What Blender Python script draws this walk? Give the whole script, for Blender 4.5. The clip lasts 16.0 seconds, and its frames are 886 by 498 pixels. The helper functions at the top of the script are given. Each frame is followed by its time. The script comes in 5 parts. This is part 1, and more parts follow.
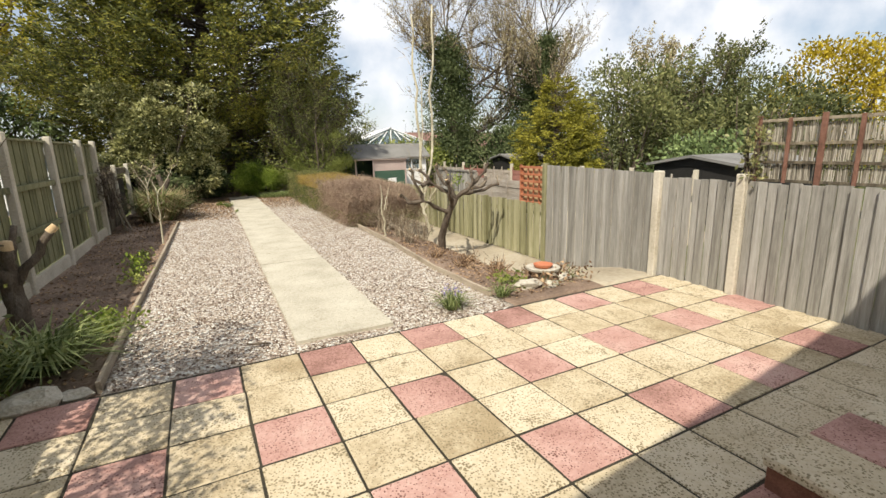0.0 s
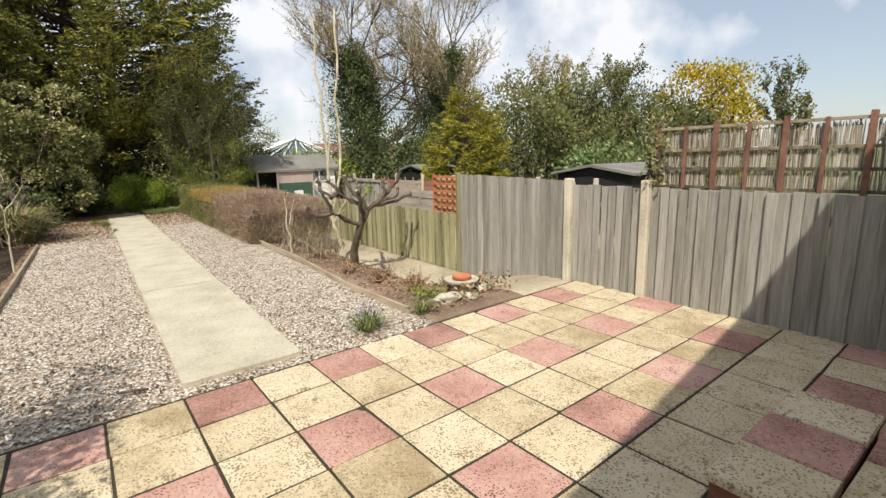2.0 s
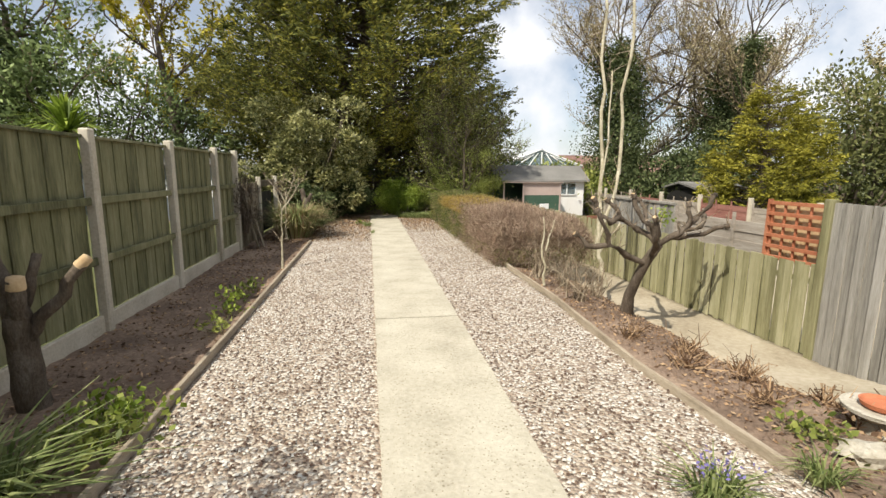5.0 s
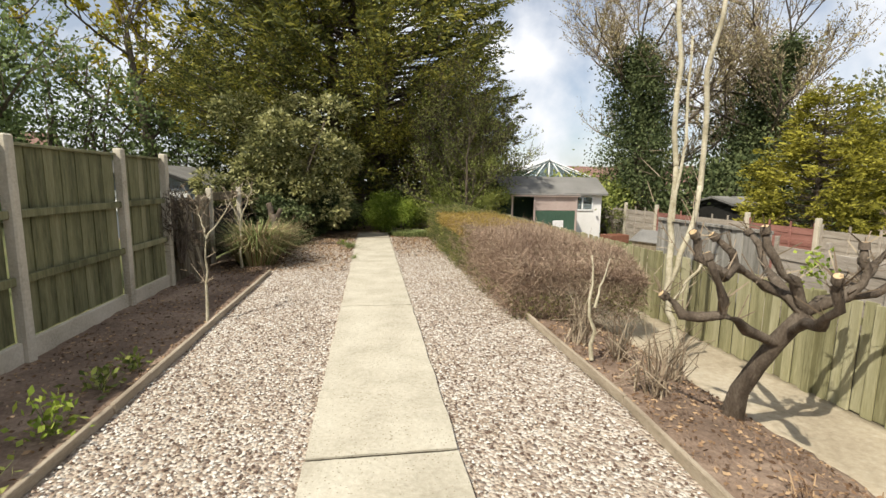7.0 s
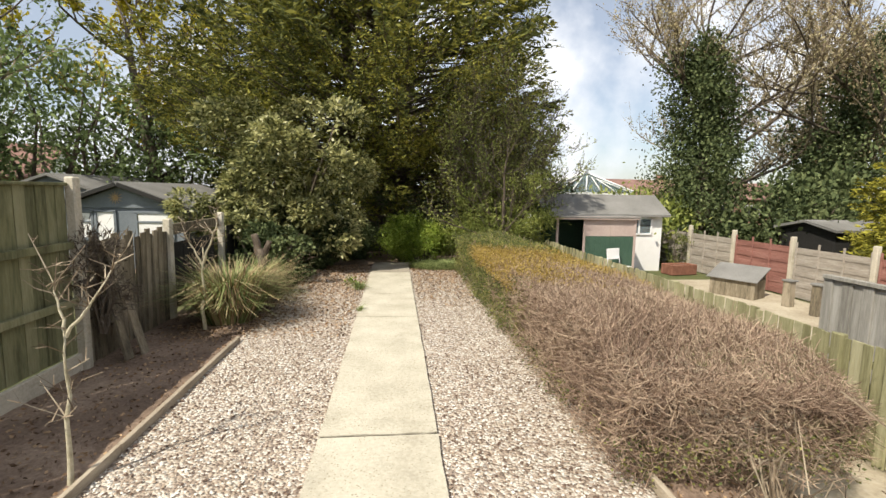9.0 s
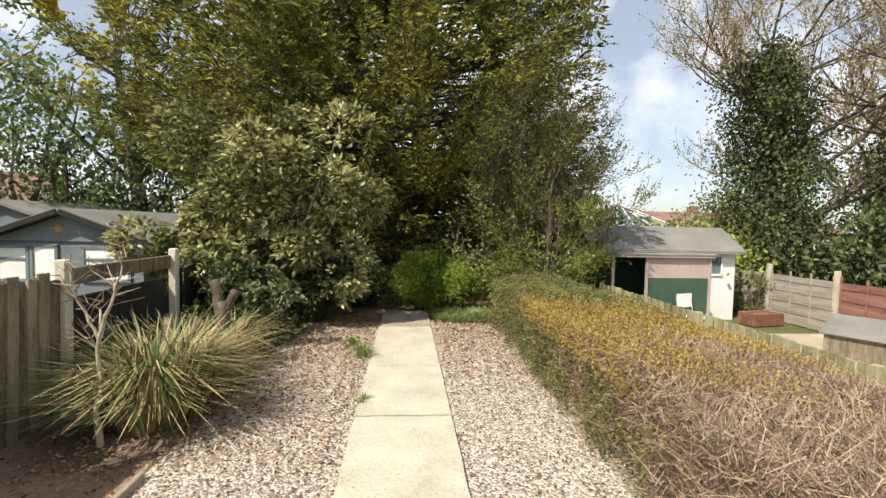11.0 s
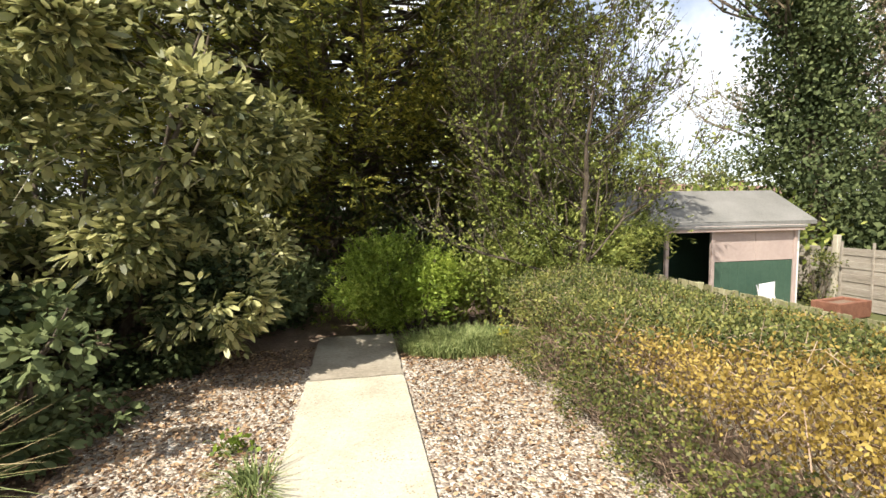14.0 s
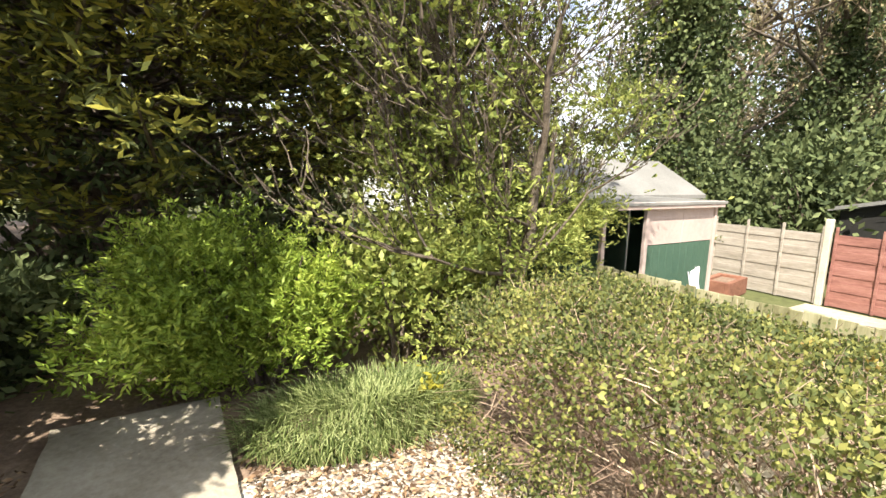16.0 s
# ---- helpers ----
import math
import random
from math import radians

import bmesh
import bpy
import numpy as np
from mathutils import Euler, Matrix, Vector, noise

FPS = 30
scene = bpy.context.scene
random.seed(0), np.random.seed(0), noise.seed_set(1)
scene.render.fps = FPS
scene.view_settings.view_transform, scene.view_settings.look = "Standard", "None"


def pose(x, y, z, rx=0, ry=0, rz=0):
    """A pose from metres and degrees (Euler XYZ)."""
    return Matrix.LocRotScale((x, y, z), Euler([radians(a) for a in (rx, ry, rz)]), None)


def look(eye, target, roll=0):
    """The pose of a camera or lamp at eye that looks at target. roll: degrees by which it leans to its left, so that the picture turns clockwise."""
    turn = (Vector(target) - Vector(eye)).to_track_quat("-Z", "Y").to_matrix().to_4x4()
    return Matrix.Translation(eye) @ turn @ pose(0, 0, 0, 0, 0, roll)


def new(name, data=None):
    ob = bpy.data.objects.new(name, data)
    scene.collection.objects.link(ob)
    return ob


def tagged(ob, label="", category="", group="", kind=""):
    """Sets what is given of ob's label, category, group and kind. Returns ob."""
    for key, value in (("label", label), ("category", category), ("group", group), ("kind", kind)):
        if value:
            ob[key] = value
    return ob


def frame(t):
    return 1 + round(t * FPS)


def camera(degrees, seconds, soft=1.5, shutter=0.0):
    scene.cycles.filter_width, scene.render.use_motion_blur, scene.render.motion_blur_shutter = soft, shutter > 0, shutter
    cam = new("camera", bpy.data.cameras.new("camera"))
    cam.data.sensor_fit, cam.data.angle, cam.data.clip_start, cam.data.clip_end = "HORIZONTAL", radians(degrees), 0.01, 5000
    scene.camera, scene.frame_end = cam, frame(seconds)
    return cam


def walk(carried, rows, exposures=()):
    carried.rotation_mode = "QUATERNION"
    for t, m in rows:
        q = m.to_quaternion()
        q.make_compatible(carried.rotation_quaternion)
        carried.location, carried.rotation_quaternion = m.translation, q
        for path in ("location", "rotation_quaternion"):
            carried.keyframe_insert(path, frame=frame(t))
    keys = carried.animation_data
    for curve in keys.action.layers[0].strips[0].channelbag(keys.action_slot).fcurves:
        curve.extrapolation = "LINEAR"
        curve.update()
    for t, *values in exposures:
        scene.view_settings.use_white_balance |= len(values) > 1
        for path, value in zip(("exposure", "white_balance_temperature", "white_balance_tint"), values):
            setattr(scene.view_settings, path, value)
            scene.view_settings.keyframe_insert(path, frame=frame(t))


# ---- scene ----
cam = camera(87.5, 16.0)
PATH = [
    (0, (-0.492, -3.289, 1.645), (0.366, -1.534, 1.217), -1.5),
    (0.5, (-0.443, -3.158, 1.614), (0.664, -1.544, 1.199), -1.7),
    (1, (-0.394, -3.069, 1.595), (0.885, -1.586, 1.192), -1.8),
    (1.5, (-0.379, -3.031, 1.591), (0.944, -1.585, 1.194), -1.7),
    (2, (-0.342, -2.997, 1.604), (0.838, -1.43, 1.214), -1.6),
    (2.5, (-0.327, -3.005, 1.642), (0.586, -1.266, 1.265), -1.3),
    (3, (-0.341, -2.886, 1.628), (0.295, -1.027, 1.255), -0.9),
    (3.5, (-0.329, -2.555, 1.64), (0.115, -0.64, 1.276), -0.5),
    (4, (-0.2, -2.11, 1.58), (0.15, -0.173, 1.226), -0.4),
    (4.2, (-0.158, -1.876, 1.56), (0.172, 0.066, 1.21), -0.4),
    (6.3, (0.217, 0.462, 1.632), (0.526, 2.416, 1.334), 1.1),
    (6.5, (0.275, 0.697, 1.609), (0.583, 2.651, 1.315), 1.0),
    (7, (0.388, 1.308, 1.609), (0.694, 3.264, 1.324), 0.9),
    (7.5, (0.502, 1.977, 1.61), (0.799, 3.934, 1.33), 0.9),
    (8, (0.536, 2.62, 1.602), (0.816, 4.581, 1.328), 0.9),
    (8.5, (0.587, 3.259, 1.729), (0.835, 5.225, 1.463), 1.0),
    (9, (0.57, 3.814, 1.868), (0.774, 5.789, 1.625), 1.0),
    (9.5, (0.555, 4.393, 1.916), (0.731, 6.375, 1.71), 1.2),
    (10, (0.551, 5.019, 1.888), (0.706, 7.007, 1.739), 1.2),
    (10.2, (0.506, 5.274, 1.87), (0.661, 7.264, 1.748), 1.2),
    (12.3, (0.441, 7.884, 1.679), (0.61, 9.875, 1.596), 0.3),
    (12.5, (0.457, 8.114, 1.65), (0.63, 10.106, 1.574), -0.4),
    (13, (0.445, 8.824, 1.608), (0.658, 10.81, 1.503), -0.7),
    (13.5, (0.431, 9.428, 1.588), (0.7, 11.405, 1.459), -1.0),
    (14, (0.522, 10.045, 1.591), (0.876, 12.006, 1.422), -0.9),
    (14.5, (0.516, 10.677, 1.623), (0.961, 12.615, 1.404), -0.6),
    (15, (0.542, 11.322, 1.649), (1.112, 13.221, 1.389), -0.3),
    (15.5, (0.637, 11.905, 1.63), (1.356, 13.749, 1.346), -0.4),
    (16, (0.707, 12.537, 1.582), (1.705, 14.239, 1.257), 1.2),
]
walk(cam, [(t, look(eye, target, roll)) for t, eye, target, roll in PATH],
     exposures=[(0, 0.22), (1.5, 0.12), (3, 0.18), (4, 0.24), (7, 0.20), (9, 0.34), (10, 0.38), (12.5, 0.58), (14, 0.80), (15.5, 1.2), (16, 1.4)])

# ---- world, sun ----
SUN_FROM = Vector((-0.60, -0.58, 1.0)).normalized()
world = bpy.data.worlds.new("sky")
scene.world = world
world.use_nodes = True
wn, wl = world.node_tree.nodes, world.node_tree.links
wn.clear()
w_out = wn.new("ShaderNodeOutputWorld")
w_bg = wn.new("ShaderNodeBackground")
w_sky = wn.new("ShaderNodeTexSky")
w_sky.sky_type = "NISHITA"
w_sky.sun_disc = False
w_sky.sun_elevation = math.asin(SUN_FROM.z)
w_sky.sun_rotation = math.atan2(SUN_FROM.x, SUN_FROM.y)
w_noise = wn.new("ShaderNodeTexNoise")
w_noise.inputs["Scale"].default_value = 4.6
w_noise.inputs["Detail"].default_value = 7
w_noise.inputs["Roughness"].default_value = 0.52
w_ramp = wn.new("ShaderNodeValToRGB")
w_ramp.color_ramp.elements[0].position = 0.45
w_ramp.color_ramp.elements[0].color = (0.30, 0.30, 0.30, 1)
w_ramp.color_ramp.elements[1].position = 0.61
w_mix = wn.new("ShaderNodeMixRGB")
w_mix.inputs[2].default_value = (9.0, 9.15, 9.5, 1)
wl.new(w_noise.outputs[0], w_ramp.inputs[0])
wl.new(w_ramp.outputs[0], w_mix.inputs[0])
wl.new(w_sky.outputs[0], w_mix.inputs[1])
wl.new(w_mix.outputs[0], w_bg.inputs[0])
w_bg.inputs[1].default_value = 0.097
wl.new(w_bg.outputs[0], w_out.inputs[0])
sun_data = bpy.data.lights.new("sun", "SUN")
sun_data.energy, sun_data.angle, sun_data.color = 4.9, radians(0.55), (1.0, 0.93, 0.81)
sun = new("sun", sun_data)
sun.matrix_world = look(SUN_FROM * 30, (0, 0, 0))


# ---- materials ----
def material(name, stops, scale=4.0, fine=40.0, rough=0.85, bump=0.3, bump_scale=None, island=0.0, see=0.0,
             stretch=(1, 1, 1), spots=None, per_object=0.0, metal=0.0, spec=0.3, local=False):
    """Noise between colour stops at two scales, relief, variation per leaf or per piece, optional dark spots."""
    m = bpy.data.materials.new(name)
    m.use_nodes = True
    n, l = m.node_tree.nodes, m.node_tree.links
    b = n["Principled BSDF"]
    b.inputs["Roughness"].default_value = rough
    b.inputs["Metallic"].default_value = metal
    b.inputs["Specular IOR Level"].default_value = spec
    if local:
        tc = n.new("ShaderNodeTexCoord")
        pos = tc.outputs["Object"]
    else:
        geo0 = n.new("ShaderNodeNewGeometry")
        pos = geo0.outputs["Position"]
    mp = n.new("ShaderNodeMapping")
    mp.inputs["Scale"].default_value = stretch
    l.new(pos, mp.inputs[0])
    src = mp.outputs[0]
    if local and per_object:
        oi = n.new("ShaderNodeObjectInfo")
        add = n.new("ShaderNodeVectorMath")
        add.operation = "MULTIPLY_ADD"
        add.inputs[1].default_value = (37.0, 53.0, 71.0)
        comb = n.new("ShaderNodeCombineXYZ")
        for i in range(3):
            l.new(oi.outputs["Random"], comb.inputs[i])
        l.new(comb.outputs[0], add.inputs[0])
        l.new(src, add.inputs[2])
        src = add.outputs[0]
    n1 = n.new("ShaderNodeTexNoise")
    n1.inputs["Scale"].default_value, n1.inputs["Detail"].default_value = scale, 4
    n2 = n.new("ShaderNodeTexNoise")
    n2.inputs["Scale"].default_value, n2.inputs["Detail"].default_value = fine, 5
    n2.inputs["Roughness"].default_value = 0.65
    l.new(src, n1.inputs["Vector"])
    l.new(src, n2.inputs["Vector"])
    mx = n.new("ShaderNodeMath")
    mx.operation = "MULTIPLY_ADD"
    mx.inputs[1].default_value, mx.inputs[2].default_value = 0.55, 0.0
    l.new(n1.outputs[0], mx.inputs[0])
    mx2 = n.new("ShaderNodeMath")
    mx2.operation = "MULTIPLY_ADD"
    mx2.inputs[1].default_value = 0.45
    l.new(n2.outputs[0], mx2.inputs[0])
    l.new(mx.outputs[0], mx2.inputs[2])
    val = mx2.outputs[0]
    for amount, which in ((island, 0), (per_object, 1)):
        if amount:
            if which == 0:
                g = n.new("ShaderNodeNewGeometry")
                r = g.outputs["Random Per Island"]
            else:
                g = n.new("ShaderNodeObjectInfo")
                r = g.outputs["Random"]
            sh = n.new("ShaderNodeMath")
            sh.operation = "SUBTRACT"
            l.new(r, sh.inputs[0])
            sh.inputs[1].default_value = 0.5
            ad = n.new("ShaderNodeMath")
            ad.operation = "MULTIPLY_ADD"
            ad.inputs[1].default_value = amount
            l.new(sh.outputs[0], ad.inputs[0])
            l.new(val, ad.inputs[2])
            val = ad.outputs[0]
    ramp = n.new("ShaderNodeValToRGB")
    cr = ramp.color_ramp
    lo, hi = 0.32, 0.68
    for i, c in enumerate(stops):
        p = lo + (hi - lo) * i / max(1, len(stops) - 1)
        e = cr.elements[i] if i < 2 else cr.elements.new(p)
        e.position = p
        e.color = (*c, 1)
    l.new(val, ramp.inputs[0])
    col = ramp.outputs[0]
    if spots:
        sc, dark, thr = spots
        v = n.new("ShaderNodeTexVoronoi")
        v.inputs["Scale"].default_value = sc
        l.new(src, v.inputs["Vector"])
        v2 = n.new("ShaderNodeTexNoise")
        v2.inputs["Scale"].default_value = sc * 0.14
        v2.inputs["Detail"].default_value = 3
        l.new(src, v2.inputs["Vector"])
        k = n.new("ShaderNodeMath")
        k.operation = "MULTIPLY"
        l.new(v.outputs["Distance"], k.inputs[0])
        l.new(v2.outputs[0], k.inputs[1])
        rr = n.new("ShaderNodeValToRGB")
        rr.color_ramp.elements[0].position, rr.color_ramp.elements[1].position = thr, thr + 0.05
        rr.color_ramp.elements[0].color, rr.color_ramp.elements[1].color = (1, 1, 1, 1), (0, 0, 0, 1)
        l.new(k.outputs[0], rr.inputs[0])
        mm = n.new("ShaderNodeMixRGB")
        l.new(rr.outputs[0], mm.inputs[0])
        l.new(col, mm.inputs[1])
        mm.inputs[2].default_value = (*dark, 1)
        col = mm.outputs[0]
    l.new(col, b.inputs["Base Color"])
    if bump:
        bp = n.new("ShaderNodeBump")
        bp.inputs["Strength"].default_value = bump
        bp.inputs["Distance"].default_value = 0.02
        if bump_scale:
            n3 = n.new("ShaderNodeTexNoise")
            n3.inputs["Scale"].default_value, n3.inputs["Detail"].default_value = bump_scale, 4
            l.new(src, n3.inputs["Vector"])
            l.new(n3.outputs[0], bp.inputs["Height"])
        else:
            l.new(n2.outputs[0], bp.inputs["Height"])
        l.new(bp.outputs[0], b.inputs["Normal"])
    if see:
        tr = n.new("ShaderNodeBsdfTranslucent")
        l.new(col, tr.inputs[0])
        ms = n.new("ShaderNodeMixShader")
        ms.inputs[0].default_value = see
        l.new(b.outputs[0], ms.inputs[1])
        l.new(tr.outputs[0], ms.inputs[2])
        l.new(ms.outputs[0], n["Material Output"].inputs[0])
    return m


def gravel_material():
    m = material("gravel_stones", [(0.30, 0.25, 0.20), (0.58, 0.50, 0.42), (0.74, 0.68, 0.60)], 0.9, 6, 0.9, 0)
    n, l = m.node_tree.nodes, m.node_tree.links
    b = n["Principled BSDF"]
    geo = n.new("ShaderNodeNewGeometry")
    v = n.new("ShaderNodeTexVoronoi")
    v.inputs["Scale"].default_value = 42
    l.new(geo.outputs["Position"], v.inputs["Vector"])
    hs = n.new("ShaderNodeSeparateColor")
    l.new(v.outputs["Color"], hs.inputs[0])
    ramp = n.new("ShaderNodeValToRGB")
    cr = ramp.color_ramp
    for i, (p, c) in enumerate([(0.0, (0.13, 0.085, 0.06)), (0.32, (0.30, 0.225, 0.16)), (0.65, (0.455, 0.39, 0.305)), (1.0, (0.63, 0.595, 0.53))]):
        e = cr.elements[i] if i < 2 else cr.elements.new(p)
        e.position, e.color = p, (*c, 1)
    l.new(hs.outputs[0], ramp.inputs[0])
    base = b.inputs["Base Color"].links[0].from_socket
    mm = n.new("ShaderNodeMixRGB")
    mm.inputs[0].default_value = 0.78
    l.new(base, mm.inputs[1])
    l.new(ramp.outputs[0], mm.inputs[2])
    l.new(mm.outputs[0], b.inputs["Base Color"])
    bp = n.new("ShaderNodeBump")
    bp.invert = True
    bp.inputs["Strength"].default_value, bp.inputs["Distance"].default_value = 1.0, 0.02
    l.new(v.outputs["Distance"], bp.inputs["Height"])
    l.new(bp.outputs[0], b.inputs["Normal"])
    return m


M = {}
M["gravel"] = gravel_material()
M["pebble"] = material("loose_pebbles", [(0.11, 0.07, 0.05), (0.355, 0.275, 0.20), (0.51, 0.455, 0.37), (0.64, 0.615, 0.55)], 3, 30, 0.85, 0.1, island=0.75)
M["soil"] = material("dry_soil", [(0.102, 0.071, 0.051), (0.221, 0.156, 0.112), (0.374, 0.281, 0.204)], 1.6, 28, 0.95, 0.9)
M["litter"] = material("leaf_litter", [(0.10, 0.06, 0.035), (0.26, 0.16, 0.09), (0.42, 0.29, 0.17)], 5, 30, 0.9, 0.2, island=0.7)
M["concrete"] = material("weathered_concrete_path", [(0.35, 0.315, 0.24), (0.48, 0.44, 0.345), (0.58, 0.545, 0.44)], 2.2, 30, 0.9, 0.5, spots=(38, (0.27, 0.235, 0.165), 0.06))
# last slab: earth stains and the shade under the trees, both in the colour
M["concrete_dirty_shaded"] = material("earth_stained_shaded_concrete", [(0.20, 0.17, 0.125), (0.32, 0.28, 0.22), (0.43, 0.39, 0.31)], 1.6, 24, 0.95, 0.5)
M["strip"] = material("worn_concrete_strip", [(0.248, 0.202, 0.138), (0.386, 0.331, 0.239), (0.506, 0.451, 0.350)], 1.1, 18, 0.9, 0.5)
M["tile_yellow"] = material("buff_paving", [(0.36, 0.28, 0.165), (0.55, 0.46, 0.31), (0.65, 0.565, 0.41)], 3.2, 34, 0.9, 0.5, per_object=0.22, local=True, spots=(62, (0.24, 0.19, 0.11), 0.135))
M["tile_red"] = material("red_paving", [(0.27, 0.145, 0.115), (0.46, 0.265, 0.22), (0.56, 0.37, 0.31)], 3.2, 34, 0.9, 0.5, per_object=0.25, local=True, spots=(62, (0.17, 0.075, 0.06), 0.10))
M["joint"] = material("dark_joint_sand", [(0.03, 0.026, 0.018), (0.07, 0.06, 0.04)], 6, 60, 1.0, 0.6)
M["brick"] = material("red_brick_riser", [(0.16, 0.07, 0.045), (0.30, 0.14, 0.09)], 8, 60, 0.9, 0.5, per_object=0.2, local=True)
M["fence_grey"] = material("weathered_grey_boards", [(0.175, 0.165, 0.14), (0.29, 0.275, 0.24), (0.41, 0.392, 0.35)], 1.5, 9, 0.9, 0.4, stretch=(14, 14, 0.8), per_object=0.18)
M["fence_green"] = material("mossy_fence_boards", [(0.17, 0.16, 0.08), (0.29, 0.275, 0.15), (0.40, 0.375, 0.235)], 1.2, 8, 0.9, 0.35, stretch=(8, 8, 0.7), per_object=0.25)
# mossy green, with the shade of the side away from the sun in the colour
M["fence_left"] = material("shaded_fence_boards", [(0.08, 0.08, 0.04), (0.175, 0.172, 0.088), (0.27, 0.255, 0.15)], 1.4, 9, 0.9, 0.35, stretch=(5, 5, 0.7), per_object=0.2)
M["fence_old"] = material("old_dark_boards", [(0.078, 0.065, 0.046), (0.195, 0.163, 0.111), (0.338, 0.286, 0.208)], 2, 10, 0.95, 0.5, stretch=(6, 6, 1), per_object=0.3)
M["post"] = material("concrete_post", [(0.36, 0.32, 0.24), (0.52, 0.47, 0.37), (0.63, 0.58, 0.48)], 2.5, 40, 0.9, 0.4)
M["trellis"] = material("red_brown_trellis", [(0.10, 0.05, 0.035), (0.19, 0.095, 0.065), (0.27, 0.15, 0.11)], 4, 30, 0.8, 0.3)
M["orange"] = material("orange_stained_lattice", [(0.26, 0.09, 0.045), (0.40, 0.15, 0.075), (0.50, 0.23, 0.13)], 4, 40, 0.8, 0.3)
M["reed"] = material("grey_reed_screen", [(0.154, 0.132, 0.099), (0.330, 0.297, 0.231), (0.528, 0.484, 0.396)], 3, 30, 0.9, 0.2, stretch=(14, 14, 1), island=0.5)
M["edging"] = material("weathered_timber_edging", [(0.20, 0.16, 0.11), (0.36, 0.30, 0.22), (0.50, 0.43, 0.33)], 2, 30, 0.9, 0.4, stretch=(6, 1, 6))
M["stone"] = material("pale_limestone", [(0.30, 0.26, 0.19), (0.50, 0.46, 0.37), (0.66, 0.62, 0.54)], 6, 40, 0.9, 0.8)
M["terracotta"] = material("terracotta", [(0.40, 0.13, 0.06), (0.56, 0.21, 0.11)], 8, 50, 0.8, 0.2)
M["bark"] = material("grey_brown_bark", [(0.051, 0.038, 0.027), (0.119, 0.093, 0.068), (0.204, 0.170, 0.132)], 5, 30, 0.95, 0.9, stretch=(2, 2, 1))
M["bark_pale"] = material("pale_lichen_bark", [(0.264, 0.231, 0.143), (0.462, 0.418, 0.297), (0.616, 0.572, 0.440)], 5, 30, 0.9, 0.5)
M["cut"] = material("fresh_cut_wood", [(0.45, 0.30, 0.15), (0.66, 0.50, 0.30)], 10, 60, 0.8, 0.2)
M["twig"] = material("bare_twigs", [(0.14, 0.105, 0.07), (0.265, 0.205, 0.14), (0.40, 0.335, 0.24)], 3, 20, 0.9, 0, island=0.5)
M["twig_red"] = material("bare_reddish_hedge_twigs", [(0.16, 0.105, 0.075), (0.30, 0.21, 0.15), (0.44, 0.34, 0.24)], 1.5, 14, 0.9, 0, island=0.5)
M["bud"] = material("brown_spring_buds", [(0.203, 0.162, 0.081), (0.365, 0.304, 0.169), (0.540, 0.472, 0.270)], 1, 6, 0.9, 0, island=0.5, see=0.2)
M["straw"] = material("dry_straw_blades", [(0.15, 0.10, 0.05), (0.29, 0.21, 0.105), (0.45, 0.36, 0.20)], 3, 20, 0.8, 0, island=0.6)
M["conifer"] = material("dark_cypress_sprays", [(0.040, 0.050, 0.015), (0.128, 0.140, 0.031), (0.36, 0.33, 0.056)], 0.55, 3, 0.75, 0, island=0.35, see=0.2)
M["conifer_gold"] = material("golden_cypress", [(0.10, 0.10, 0.015), (0.28, 0.26, 0.03), (0.44, 0.40, 0.06)], 1.0, 5, 0.75, 0, island=0.4, see=0.25)
M["eleagnus"] = material("silvery_evergreen_leaves", [(0.055, 0.068, 0.026), (0.26, 0.265, 0.10), (0.62, 0.59, 0.28)], 1.4, 5, 0.42, 0, island=0.36, see=0.4, spec=0.5)
M["laurel"] = material("fresh_green_leaves", [(0.085, 0.12, 0.024), (0.24, 0.28, 0.062), (0.46, 0.48, 0.14)], 1.0, 6, 0.55, 0, island=0.3, see=0.3)
M["lime"] = material("lime_green_leaves", [(0.10, 0.15, 0.018), (0.24, 0.33, 0.045), (0.46, 0.53, 0.10)], 1.5, 8, 0.55, 0, island=0.28, see=0.35)
M["ivy"] = material("dark_ivy_leaves", [(0.033, 0.049, 0.022), (0.097, 0.124, 0.049), (0.19, 0.22, 0.095)], 1.0, 6, 0.7, 0, island=0.25, see=0.15, spec=0.15)
M["hedge_green"] = material("hedge_green_leaves", [(0.045, 0.060, 0.018), (0.125, 0.145, 0.042), (0.31, 0.30, 0.085)], 2.2, 9, 0.6, 0, island=0.3, see=0.25)
M["hedge_yellow"] = material("hedge_golden_leaves", [(0.17, 0.115, 0.028), (0.35, 0.245, 0.055), (0.49, 0.37, 0.11)], 2.0, 9, 0.6, 0, island=0.3, see=0.25)
M["wood_green"] = material("mixed_woodland_leaves", [(0.055, 0.066, 0.022), (0.135, 0.148, 0.052), (0.30, 0.30, 0.11)], 0.22, 1.5, 0.75, 0, island=0.25, see=0.25)
M["wood_left"] = material("spring_green_leaves", [(0.068, 0.10, 0.034), (0.20, 0.262, 0.097), (0.40, 0.49, 0.19)], 0.3, 2, 0.7, 0, island=0.25, see=0.25)
M["yellow_leaf"] = material("yellow_spring_leaves", [(0.208, 0.182, 0.016), (0.442, 0.377, 0.033), (0.650, 0.559, 0.065)], 0.5, 3, 0.7, 0, island=0.45, see=0.3)
M["gorse"] = material("golden_blossom", [(0.22, 0.16, 0.01), (0.42, 0.32, 0.02), (0.60, 0.46, 0.04)], 0.8, 4, 0.7, 0, island=0.4, see=0.3)
M["grass"] = material("garden_grass_blades", [(0.085, 0.12, 0.034), (0.21, 0.255, 0.085), (0.38, 0.42, 0.18)], 2, 15, 0.6, 0, island=0.5, see=0.3)
